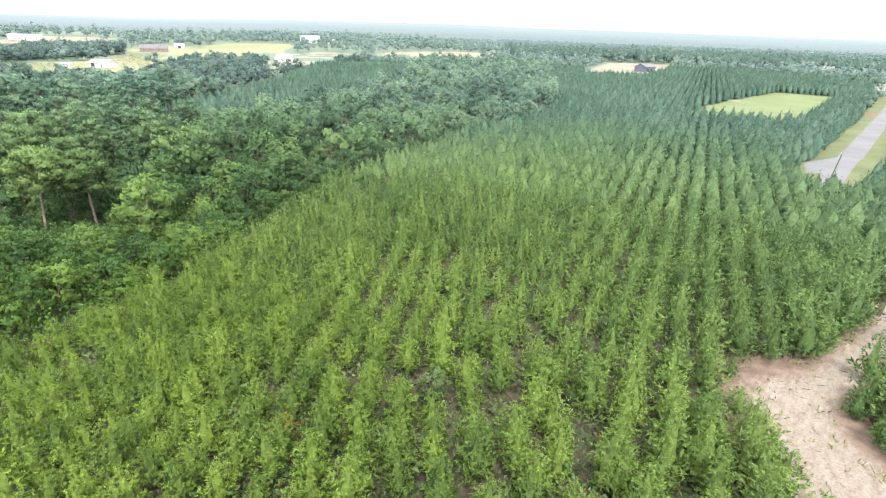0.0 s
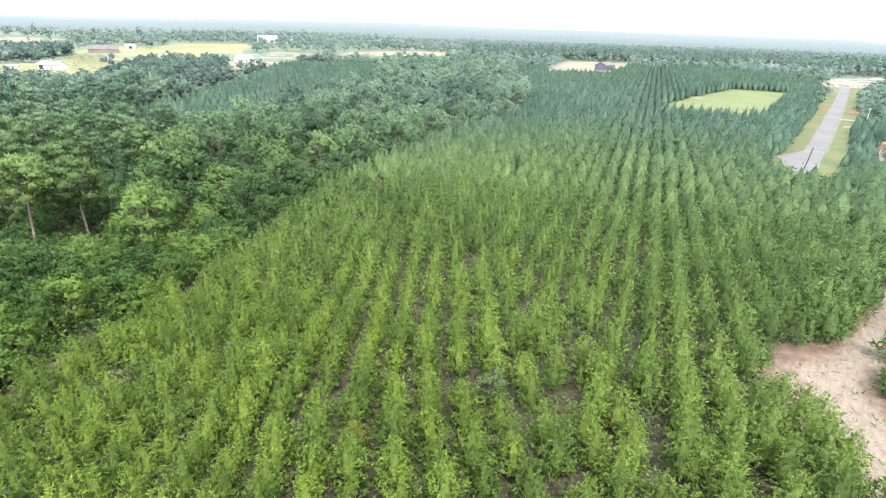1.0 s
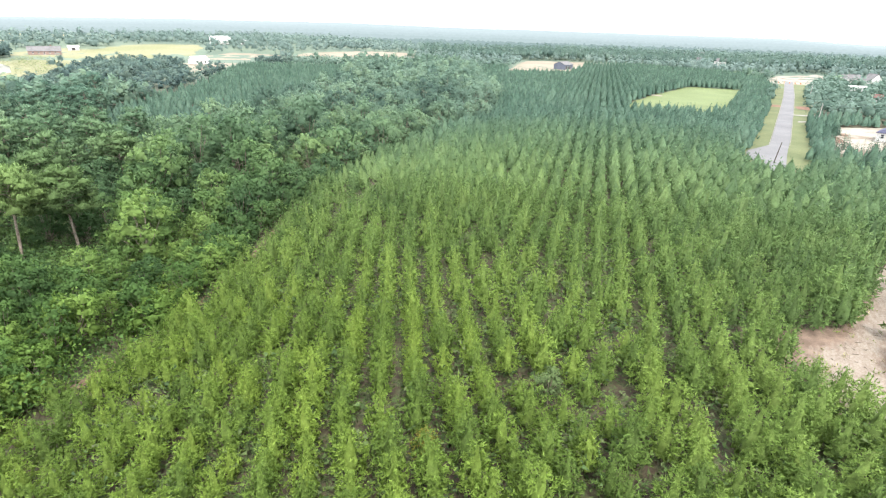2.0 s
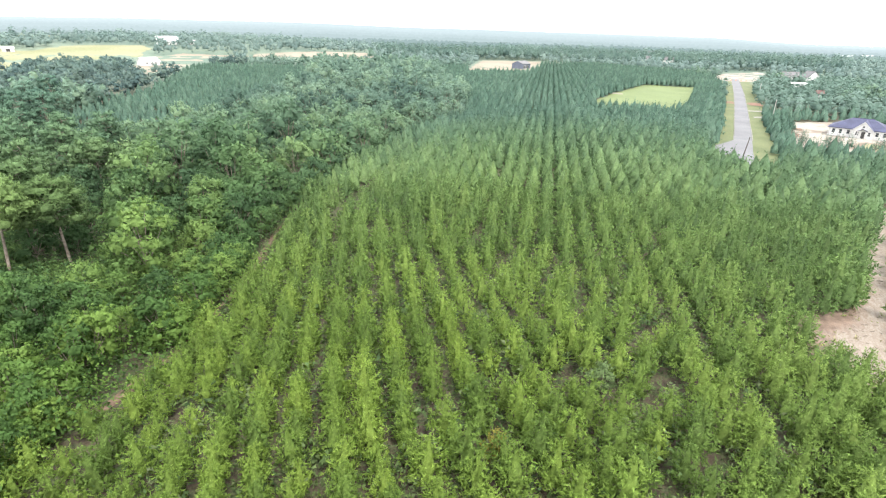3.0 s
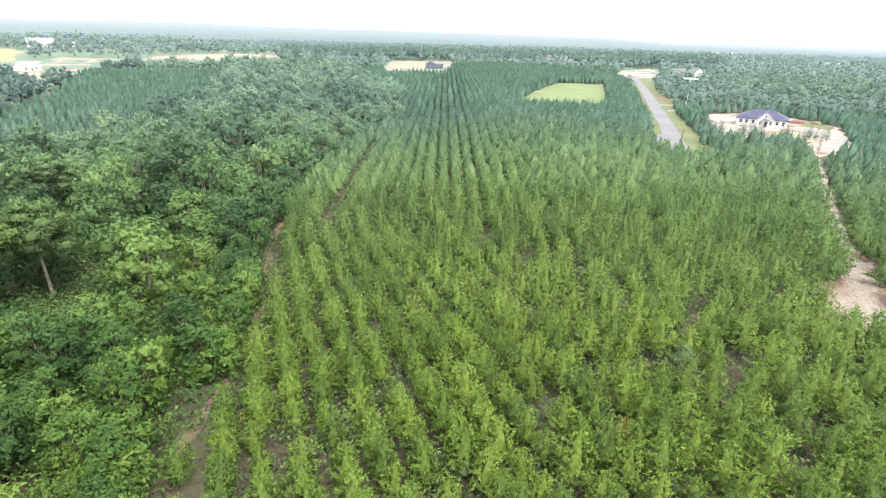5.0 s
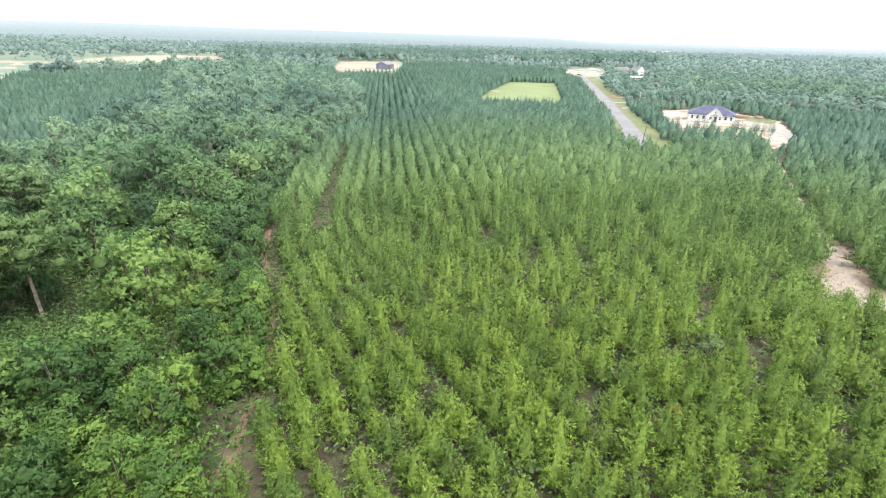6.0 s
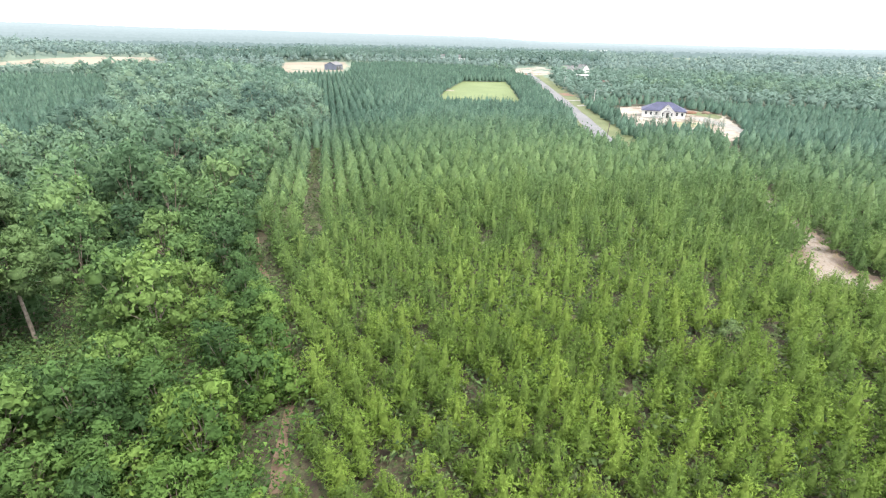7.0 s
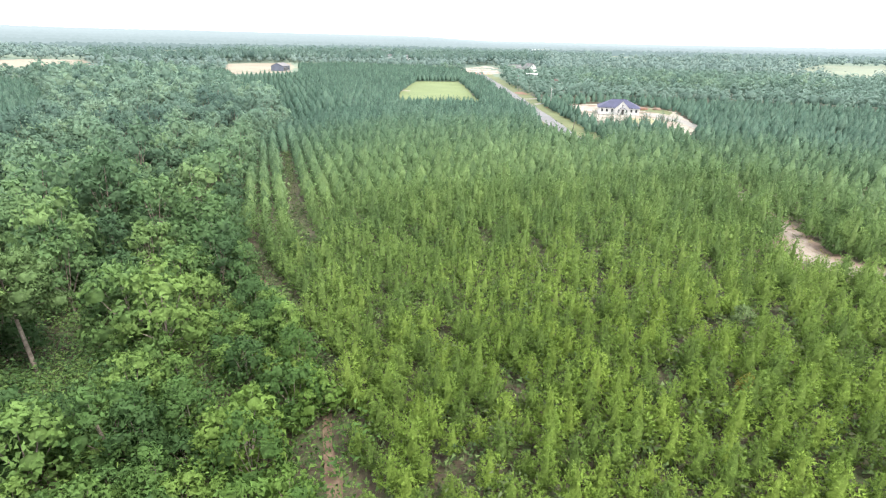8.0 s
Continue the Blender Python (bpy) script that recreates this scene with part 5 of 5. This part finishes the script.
def new_house():
    """White single-storey house with a hipped blue-grey roof and a steep gabled porch bay. Front along local x, facing -y."""
    W, D, H, T = 17.0, 11.0, 2.75, 0.25
    root = thing("house", at_ground(153.2, 151.8, -56.0), "new white house with hipped blue-grey roof and gabled front", "house")
    slab_bm = box(-0.3, -1.9, -0.4, W + 0.3, D + 0.3, 0.25, bevel=0.04)
    part("foundation", slab_bm, M_CONCRETE, root, "pale concrete foundation slab")
    up = Matrix.Translation((0, 0, 0.25))
    wins = [(1.0, 2.0), (3.0, 4.0), (5.2, 6.2), (13.2, 14.2), (15.2, 16.2)]
    holes = [(a, b, 0.9, 2.3) for a, b in wins]
    front = wall_bm(bmesh.new(), 6.8, H, T, holes[:3], up)
    part("wall", front, M_WHITE, root)
    front = wall_bm(bmesh.new(), W - 12.6, H, T, [(a - 12.6, b - 12.6, c, d) for a, b, c, d in holes[3:]], up @ Matrix.Translation((12.6, 0, 0)))
    part("wall", front, M_WHITE, root)
    for a, b in wins:
        add_window(root, up @ Matrix.Translation((a, 0.02, 0.9)), b - a, 1.4, (M_WHITE, M_GLASS))
    back = wall_bm(bmesh.new(), W, H, T, [(4, 5.2, 0.9, 2.3), (11, 13, 0.1, 2.2)], up @ Matrix.Translation((0, D - T, 0)))
    part("wall", back, M_WHITE, root)
    add_window(root, up @ Matrix.Translation((4, D - 0.15, 0.9)), 1.2, 1.4, (M_WHITE, M_GLASS))
    add_window(root, up @ Matrix.Translation((11, D - 0.15, 0.1)), 2.0, 2.1, (M_WHITE, M_GLASS))
    for x in (0.0, W - T):
        side = wall_bm(bmesh.new(), D - 2 * T, H, T, [(2, 3.1, 0.9, 2.3), (7, 8.1, 0.9, 2.3)], up @ pose(x + T, T, 0, 0, 0, 90))
        part("wall", side, M_WHITE, root)
        for a in (2, 7):
            add_window(root, up @ pose(x + (0.0 if x == 0 else T), T + a + (1.1 if x == 0 else 0), 0.9, 0, 0, -90 if x == 0 else 90), 1.1, 1.4, (M_WHITE, M_GLASS))
    # porch bay with its steep gable
    x0, x1, y0 = 6.8, 12.6, -1.6
    bay = wall_bm(bmesh.new(), x1 - x0, H, T, [(1.0, 2.0, 0.9, 2.3), (2.6, 3.8, 0.0, 2.35), (4.4, 5.2, 0.9, 2.3)], up @ Matrix.Translation((x0, y0, 0)))
    peak = 5.75
    pts = [(x0, y0, H + 0.25), (x1, y0, H + 0.25), ((x0 + x1) / 2, y0, peak)]
    tri_f, tri_b = [bay.verts.new(p) for p in pts], [bay.verts.new((p[0], p[1] + T, p[2])) for p in pts]
    bay.faces.new(tri_f)
    bay.faces.new(tri_b[::-1])
    for i in range(3):
        bay.faces.new((tri_f[i], tri_b[i], tri_b[(i + 1) % 3], tri_f[(i + 1) % 3]))
    for x in (x0, x1 - T):
        wall_bm(bay, -y0 - T, H, T, [], up @ pose(x + T, y0 + T, 0, 0, 0, 90))
    part("porch_wall", bay, M_WHITE, root)
    add_window(root, up @ Matrix.Translation((x0 + 1.0, y0 + 0.02, 0.9)), 1.0, 1.4, (M_WHITE, M_GLASS))
    add_window(root, up @ Matrix.Translation((x0 + 4.4, y0 + 0.02, 0.9)), 0.8, 1.4, (M_WHITE, M_GLASS))
    add_window(root, up @ Matrix.Translation((x0 + 2.6, y0 + 0.02, 0.0)), 1.2, 2.35, (M_WHITE, M_DOOR), True)
    add_window(root, Matrix.Translation(((x0 + x1) / 2 - 0.35, y0 - 0.06, 3.7)), 0.7, 0.9, (M_WHITE, M_GLASS))
    # small dark canopy roof over the door
    mid = (x0 + x1) / 2
    for sgn in (-1, 1):
        pts = [(mid, y0 - 0.9, 3.45), (mid, y0 + 0.05, 3.45), (mid + sgn * 1.5, y0 + 0.05, 2.75), (mid + sgn * 1.5, y0 - 0.9, 2.75)]
        part("porch_canopy", slab(pts if sgn < 0 else pts[::-1], 0.1), M_SLATE, root)
        part("porch_post", box(mid + sgn * 1.25 - 0.1, y0 - 0.85, 0.25, mid + sgn * 1.25 + 0.1, y0 - 0.65, 2.8, bevel=0.01), M_WHITE, root)
    # hipped roof
    o, e, top = 0.45, 3.05, 6.1
    a, b, c, d = (-o, -o, e), (W + o, -o, e), (W + o, D + o, e), (-o, D + o, e)
    r0, r1 = (5.6, D / 2, top), (W - 5.6, D / 2, top)
    for pts in ((a, b, r1, r0), (c, d, r0, r1), (b, c, r1), (d, a, r0)):
        part("roof_plane", slab(pts, 0.18), M_SLATE, root)
    g = peak + 0.12
    for sgn in (-1, 1):
        ex = mid + sgn * (2.9 + 0.35)
        pts = [(mid, y0 - 0.35, g), (mid, D / 2, g), (ex, 2.2, 2.73), (ex, y0 - 0.35, 2.73)]
        part("gable_roof", slab(pts if sgn > 0 else pts[::-1], 0.16), M_SLATE, root)
        rake = slab([(mid, y0 - 0.42, g - 0.05), (mid, y0 - 0.34, g - 0.05), (ex, y0 - 0.34, 2.68), (ex, y0 - 0.42, 2.68)], 0.22)
        part("rake_board", rake, M_WHITE, root, "white rake board of the gable")
    part("ridge_cap", box(5.4, D / 2 - 0.12, top - 0.06, W - 5.4, D / 2 + 0.12, top + 0.06, bevel=0.03), M_SLATE, root)
    return root


def farm_building(name, x, y, turn, W, D, H, rise, wall_mat, roof_mat, label, category, wins=(), doors=(), chimney=False, group=""):
    """A gabled building, ridge along its front. wins, doors: where they begin along the front."""
    root = thing(name, at_ground(x, y, turn), label, category, group)
    part("foundation", box(-W / 2 - 0.15, -D / 2 - 0.15, -1.0, W / 2 + 0.15, D / 2 + 0.15, 0.15), M_CONCRETE, root)
    up = Matrix.Translation((-W / 2, -D / 2, 0.15))
    ww, wh = min(1.2, H * 0.4), min(1.4, H * 0.45)
    holes = [(a, a + ww, 0.9, 0.9 + wh) for a in wins] + [(a, a + b, 0.0, min(H - 0.3, 2.1 if b < 2 else 2.9)) for a, b in doors]
    part("wall", wall_bm(bmesh.new(), W, H, 0.2, holes, up), wall_mat, root)
    for a in wins:
        add_window(root, up @ Matrix.Translation((a, 0.02, 0.9)), ww, wh, (M_WHITE, M_GLASS))
    for a, b in doors:
        add_window(root, up @ Matrix.Translation((a, 0.02, 0.0)), b, min(H - 0.3, 2.1 if b < 2 else 2.9), (M_WHITE, M_DOOR), True)
    part("wall", wall_bm(bmesh.new(), W, H, 0.2, [], up @ Matrix.Translation((0, D - 0.2, 0))), wall_mat, root)
    for sx in (-W / 2, W / 2 - 0.2):
        bm = wall_bm(bmesh.new(), D - 0.4, H, 0.2, [], pose(sx + 0.2, -D / 2 + 0.2, 0.15, 0, 0, 90))
        pts = [(sx, -D / 2, H + 0.15), (sx, D / 2, H + 0.15), (sx, 0, H + 0.15 + rise)]
        f, b = [bm.verts.new(p) for p in pts], [bm.verts.new((p[0] + 0.2, p[1], p[2])) for p in pts]
        bm.faces.new(f[::-1])
        bm.faces.new(b)
        for i in range(3):
            bm.faces.new((f[i], f[(i + 1) % 3], b[(i + 1) % 3], b[i]))
        part("gable_wall", bm, wall_mat, root)
    o, k = 0.4, rise / (D / 2)
    for sgn in (-1, 1):
        e = H + 0.2 - o * k
        pts = [(-W / 2 - o, 0, H + 0.22 + rise), (-W / 2 - o, sgn * (D / 2 + o), e + 0.02), (W / 2 + o, sgn * (D / 2 + o), e + 0.02), (W / 2 + o, 0, H + 0.22 + rise)]
        part("roof_plane", slab(pts if sgn < 0 else pts[::-1], 0.14), roof_mat, root)
    part("ridge_cap", box(-W / 2 - o, -0.15, H + 0.17 + rise, W / 2 + o, 0.15, H + 0.27 + rise, bevel=0.03), roof_mat, root)
    if chimney:
        part("chimney", box(W * 0.2, 0.4, H, W * 0.2 + 0.9, 1.2, H + rise + 1.2, bevel=0.03), M_BRICK, root)
    return root


def face(x, y):
    """The turn that lets a front look back over the plantation."""
    return -math.degrees(math.atan2(x + 25, y - 10))


def utility_pole(x, y, high, mat, label, arms=True, lean=0.0, turn=0.0):
    root = thing("utility_pole", at_ground(x, y, turn) @ pose(0, 0, 0, 0, lean, 0), label, "utility pole", "roadside poles")
    bm = bmesh.new()
    bmesh.ops.create_cone(bm, cap_ends=True, segments=10, radius1=0.17, radius2=0.11, depth=high + 0.5, matrix=Matrix.Translation((0, 0, high / 2 - 0.25)))
    part("pole", bm, mat, root)
    if arms:
        part("crossarm", box(-1.1, -0.16, high - 0.75, 1.1, -0.05, high - 0.62, bevel=0.01), mat, root)
        for px in (-1.0, -0.45, 0.45, 1.0):
            b = bmesh.new()
            bmesh.ops.create_cone(b, cap_ends=True, segments=8, radius1=0.06, radius2=0.04, depth=0.18, matrix=Matrix.Translation((px, -0.1, high - 0.52)))
            part("insulator", b, M_METAL, root)
    return root


new_house()
farm_building("barn", 176, 489, face(174, 489) + 62, 15, 11, 4.2, 2.4, M_BARN, M_GREYROOF, "dark blue metal barn with a pale grey roof", "barn", (12.0,), ((2, 3.6), (7, 3.6)))
farm_building("barn", -221, 369, -18, 14, 9, 3.2, 1.7, M_METAL, M_METAL, "white metal barn with one dark open bay", "barn", (), ((1.4, 3.4), (10, 1.0)))
farm_building("farmhouse", -277, 549, face(-277, 549), 24, 12, 3.0, 3.6, M_BRICK, M_GREYROOF, "long brick farmhouse with grey shingle roof", "house", (3, 7, 15, 19), ((11, 1.2),), True)
farm_building("shed", -272, 592, face(-272, 592), 9, 6, 2.8, 1.4, M_METAL, M_METAL, "small white metal shed beside the farmhouse", "shed", (), ((3, 3),))
farm_building("farmhouse", -166, 720, face(-166, 720), 23, 13, 4.2, 4.6, M_WHITE, M_METAL, "large white house with a white metal roof", "house", (3, 7, 11, 17, 21), ((14, 1.2),))
farm_building("shed", -142, 736, face(-142, 736), 14, 8, 3.4, 1.6, M_WHITE, M_METAL, "white outbuilding beside the large white house", "shed", (2,), ((5, 3),))
farm_building("cottage", -134, 480, face(-134, 480) + 30, 13, 9, 3.0, 2.8, M_WHITE, M_METAL, "small white cottage half hidden by dark trees", "house", (2, 9), ((6, 1.1),))
farm_building("farmhouse", -455, 628, face(-455, 628), 30, 12, 3.2, 3.0, M_WHITE, M_METAL, "long low white farmhouse with white roof", "house", (4, 9, 19, 24), ((14, 1.2),))
farm_building("farmhouse", 377, 388, face(377, 388) + 12, 12, 9, 3.0, 2.8, M_WHITE, M_GREYROOF, "white house with grey roof among trees", "house", (2, 8), ((5, 1.2),))
farm_building("farmhouse", 381, 372, face(381, 372) - 60, 12, 9, 3.0, 4.4, M_WHITE, M_GREYROOF, "white house with steep grey gable among trees", "house", (2, 8), ((5, 1.2),))
farm_building("trailer_home", 311, 315, face(311, 315), 11, 4.0, 2.6, 0.7, M_METAL, M_METAL, "long white trailer home among pines", "trailer home", (1.5, 4, 9), ((6.6, 1.0),))
farm_building("shed", 266, 257, face(266, 257), 5, 4, 2.4, 1.4, M_WHITE, M_REDROOF, "small shed with a faded red roof", "shed", (0.6,), ((2.8, 1.2),))
farm_building("trailer_home", -241, 364, -14, 7, 3, 2.3, 0.3, M_METAL, M_METAL, "small white trailer parked by the metal barn", "trailer", (1.5,), ((4, 0.9),))
for i, (hx, hy, hw) in enumerate(((454, 791, 16), (480, 806, 14), (505, 822, 18), (557, 854, 16), (417, 610, 14), (404, 630, 16))):
    farm_building("distant_house", hx, hy, face(hx, hy) + (i * 37) % 50 - 25, hw, 10, 4.6, 3.0, M_WHITE, M_GREYROOF, "distant white house with grey roof", "house", (2, hw - 4), ((hw / 2, 1.2),), group="distant houses")
for i, (hx, hy, hw) in enumerate(((930, 800, 34), (1000, 826, 26))):
    farm_building("warehouse", hx, hy, face(hx, hy) + 8, hw, 16, 6, 2.0, M_METAL, M_METAL, "distant long white metal warehouse", "warehouse", (), ((5, 4), (20, 4)), group="distant warehouses")

utility_pole(158, 181, 8.6, M_POLE, "grey wooden utility pole with crossarm by the road", turn=50)
utility_pole(215, 249, 8.6, M_POLE, "grey wooden utility pole with crossarm by the road", turn=50)
utility_pole(93, 124, 5.6, M_DARKPOLE, "dark leaning wooden pole without arms by the road", False, 9, 0)

barrel_bm = bmesh.new()
for k, (z, rr) in enumerate(((0.0, 0.38), (0.1, 0.38), (0.12, 0.29), (0.5, 0.27), (0.95, 0.24), (1.0, 0.2))):
    ring = [barrel_bm.verts.new((rr * math.cos(a * math.pi / 6), rr * math.sin(a * math.pi / 6), z)) for a in range(12)]
    if k:
        for a in range(12):
            barrel_bm.faces.new((last[a], last[(a + 1) % 12], ring[(a + 1) % 12], ring[a]))
    last = ring
barrel_bm.faces.new(last)
first = None
for k in range(5):
    bx, by = 301 + k * 2.6, 373 - k * 2.4
    if first is None:
        first = thing("traffic_barrel", at_ground(bx, by, 0, 0.1), "orange plastic traffic barrel closing the road end", "traffic barrel", "road end barrels")
        part("body", barrel_bm, M_ORANGE, first)
        part("band", add_box(bmesh.new(), -0.2, -0.2, 1.0, 0.2, 0.2, 1.04, bevel=0.02), M_WHITE, first, "white top band")
    else:
        copy_thing(first, at_ground(bx, by, 20 * k, 0.1))

# bare sand in the corner of the mown field
patch("sand_strip", [(141, 284), (145.5, 290), (151.5, 279), (148.5, 274.5)], M_SAND, "strip of bare pale sand at the corner of the mown field", "sand", 0.1, 2, 0.4)

# thin saplings on the white lot
r = np.random.default_rng(90)
sx = r.uniform(121, 152, 60)
sy = np.interp(sx, [121, 131, 141, 152], [139, 133, 126, 117]) + r.normal(0, 1.8, 60)
ok = np.ones(60, bool)
sx[0], sy[0] = 129, 105
saplings = [pine(np.random.default_rng(200 + i), 4.9, 1.7, 10, 4, 4, 0.36, 2, None, 0.16) for i in range(4)]
plant("sapling", saplings, (M_PINE_NEAR, M_BARK), [(a, b, 0.7 + 0.5 * r.random(), 6.28 * r.random()) for a, b in zip(sx[ok], sy[ok])][:52], "thin young pine standing alone on white sand", "sapling", "saplings on the lot")

# young trees on the verge before the lot
r = np.random.default_rng(95)
vx = r.uniform(121, 152, 26)
vy = np.interp(vx, [121, 131, 142, 152], [140, 149.5, 158.5, 168]) + r.normal(0, 1.5, 26)
ok = off_line(vx, vy, ROAD) > 6.0
plant("pine_tree", mid_shapes[:4], (M_PINE_NEAR, M_BARK), [(a, b, 0.7 + 0.45 * r.random(), 6.28 * r.random()) for a, b in zip(vx[ok], vy[ok])], "young dark green pine on the road verge", "pine tree", "verge pines")

# piles of earth left by the builders
for i, (px, py, rr) in enumerate(((183, 147, 2.6), (187.5, 142, 2.1), (178, 155, 1.7), (150, 161, 1.6))):
    v, f = lump(np.random.default_rng(97 + i), (0, 0, 0.1), rr, 0.42, 2, 0.1)
    ob = new("dirt_pile", mesh_from("dirt_pile", v, f, [M_CLAY if i == 0 else M_DIRT], soft=True))
    ob.matrix_world = at_ground(px, py, 40 * i)
    tagged(ob, "heap of reddish-brown earth on the building lot", "dirt pile", "earth heaps")

# grey snags in the strip
snags = [dead_tree(np.random.default_rng(220 + i), 6.5, 6) for i in range(3)]
snag_mesh = [shared_mesh("snag", s, M_WOOD) for s in snags]
for i, (x, y) in enumerate(((-38, 96), (-6, 227))):
    ob = new("dead_tree", snag_mesh[i % 3])
    ob.matrix_world = Matrix.LocRotScale((x, y, float(lift(x, y))), Euler((0, 0, i * 1.3)), (0.8, 0.8, 0.85))
    tagged(ob, "bare grey dead tree among green crowns", "dead tree", "snags")


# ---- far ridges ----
# emission alone: the surface glows in one flat haze colour
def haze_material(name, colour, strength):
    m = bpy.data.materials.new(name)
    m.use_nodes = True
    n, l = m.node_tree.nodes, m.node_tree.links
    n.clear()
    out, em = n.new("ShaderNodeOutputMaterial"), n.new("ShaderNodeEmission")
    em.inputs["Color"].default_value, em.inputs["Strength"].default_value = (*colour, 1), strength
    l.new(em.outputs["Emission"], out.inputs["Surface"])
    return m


RIDGES = 11
for i in range(RIDGES):
    u = i / (RIDGES - 1)
    dist, ahead = 1170 * 4.0 ** u, 1170 * 4.0 ** ((i + 1) / (RIDGES - 1))
    # every ridge is painted paler than the one before, in place of haze
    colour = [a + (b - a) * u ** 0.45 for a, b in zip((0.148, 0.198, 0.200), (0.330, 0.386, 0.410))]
    r = np.random.default_rng(300 + i)
    deg = np.linspace(-75, 115, 1400)
    a = np.radians(deg)
    high = 11 + u * (np.interp(deg, [-37, -28, -15, 0, 10, 18, 30, 40, 46, 60, 80], [42, 38, 58, 66, 54, 54, 42, 36, 10, 2, 8]) - 11)
    top = high + (2.0 + 2 * u) * (np.sin(a * 5 + i) + 0.6 * np.sin(a * 13 + 2 * i)) * 0.5 + r.normal(0, 1.3, len(a))
    vx, vy = np.sin(a), np.cos(a)
    verts = np.concatenate([np.column_stack([vx * dist * 0.985, vy * dist * 0.985, np.full(len(a), -2.0)]), np.column_stack([vx * dist, vy * dist, top]),
                            np.column_stack([vx * ahead * 0.985, vy * ahead * 0.985, np.full(len(a), 0.5)])])
    k = np.arange(len(a) - 1)
    n = len(a)
    quads = np.concatenate([np.stack([k, k + 1, k + 1 + n, k + n], -1), np.stack([k + n, k + 1 + n, k + 1 + 2 * n, k + 2 * n], -1)])
    ob = new("backdrop", mesh_from("backdrop", verts, quads, [haze_material("hazed_ridge_%d" % i, colour, 1.0)]))
    tagged(ob, "glowing backdrop of wooded ridge with pale haze in its colour", "ridge", kind="structure")
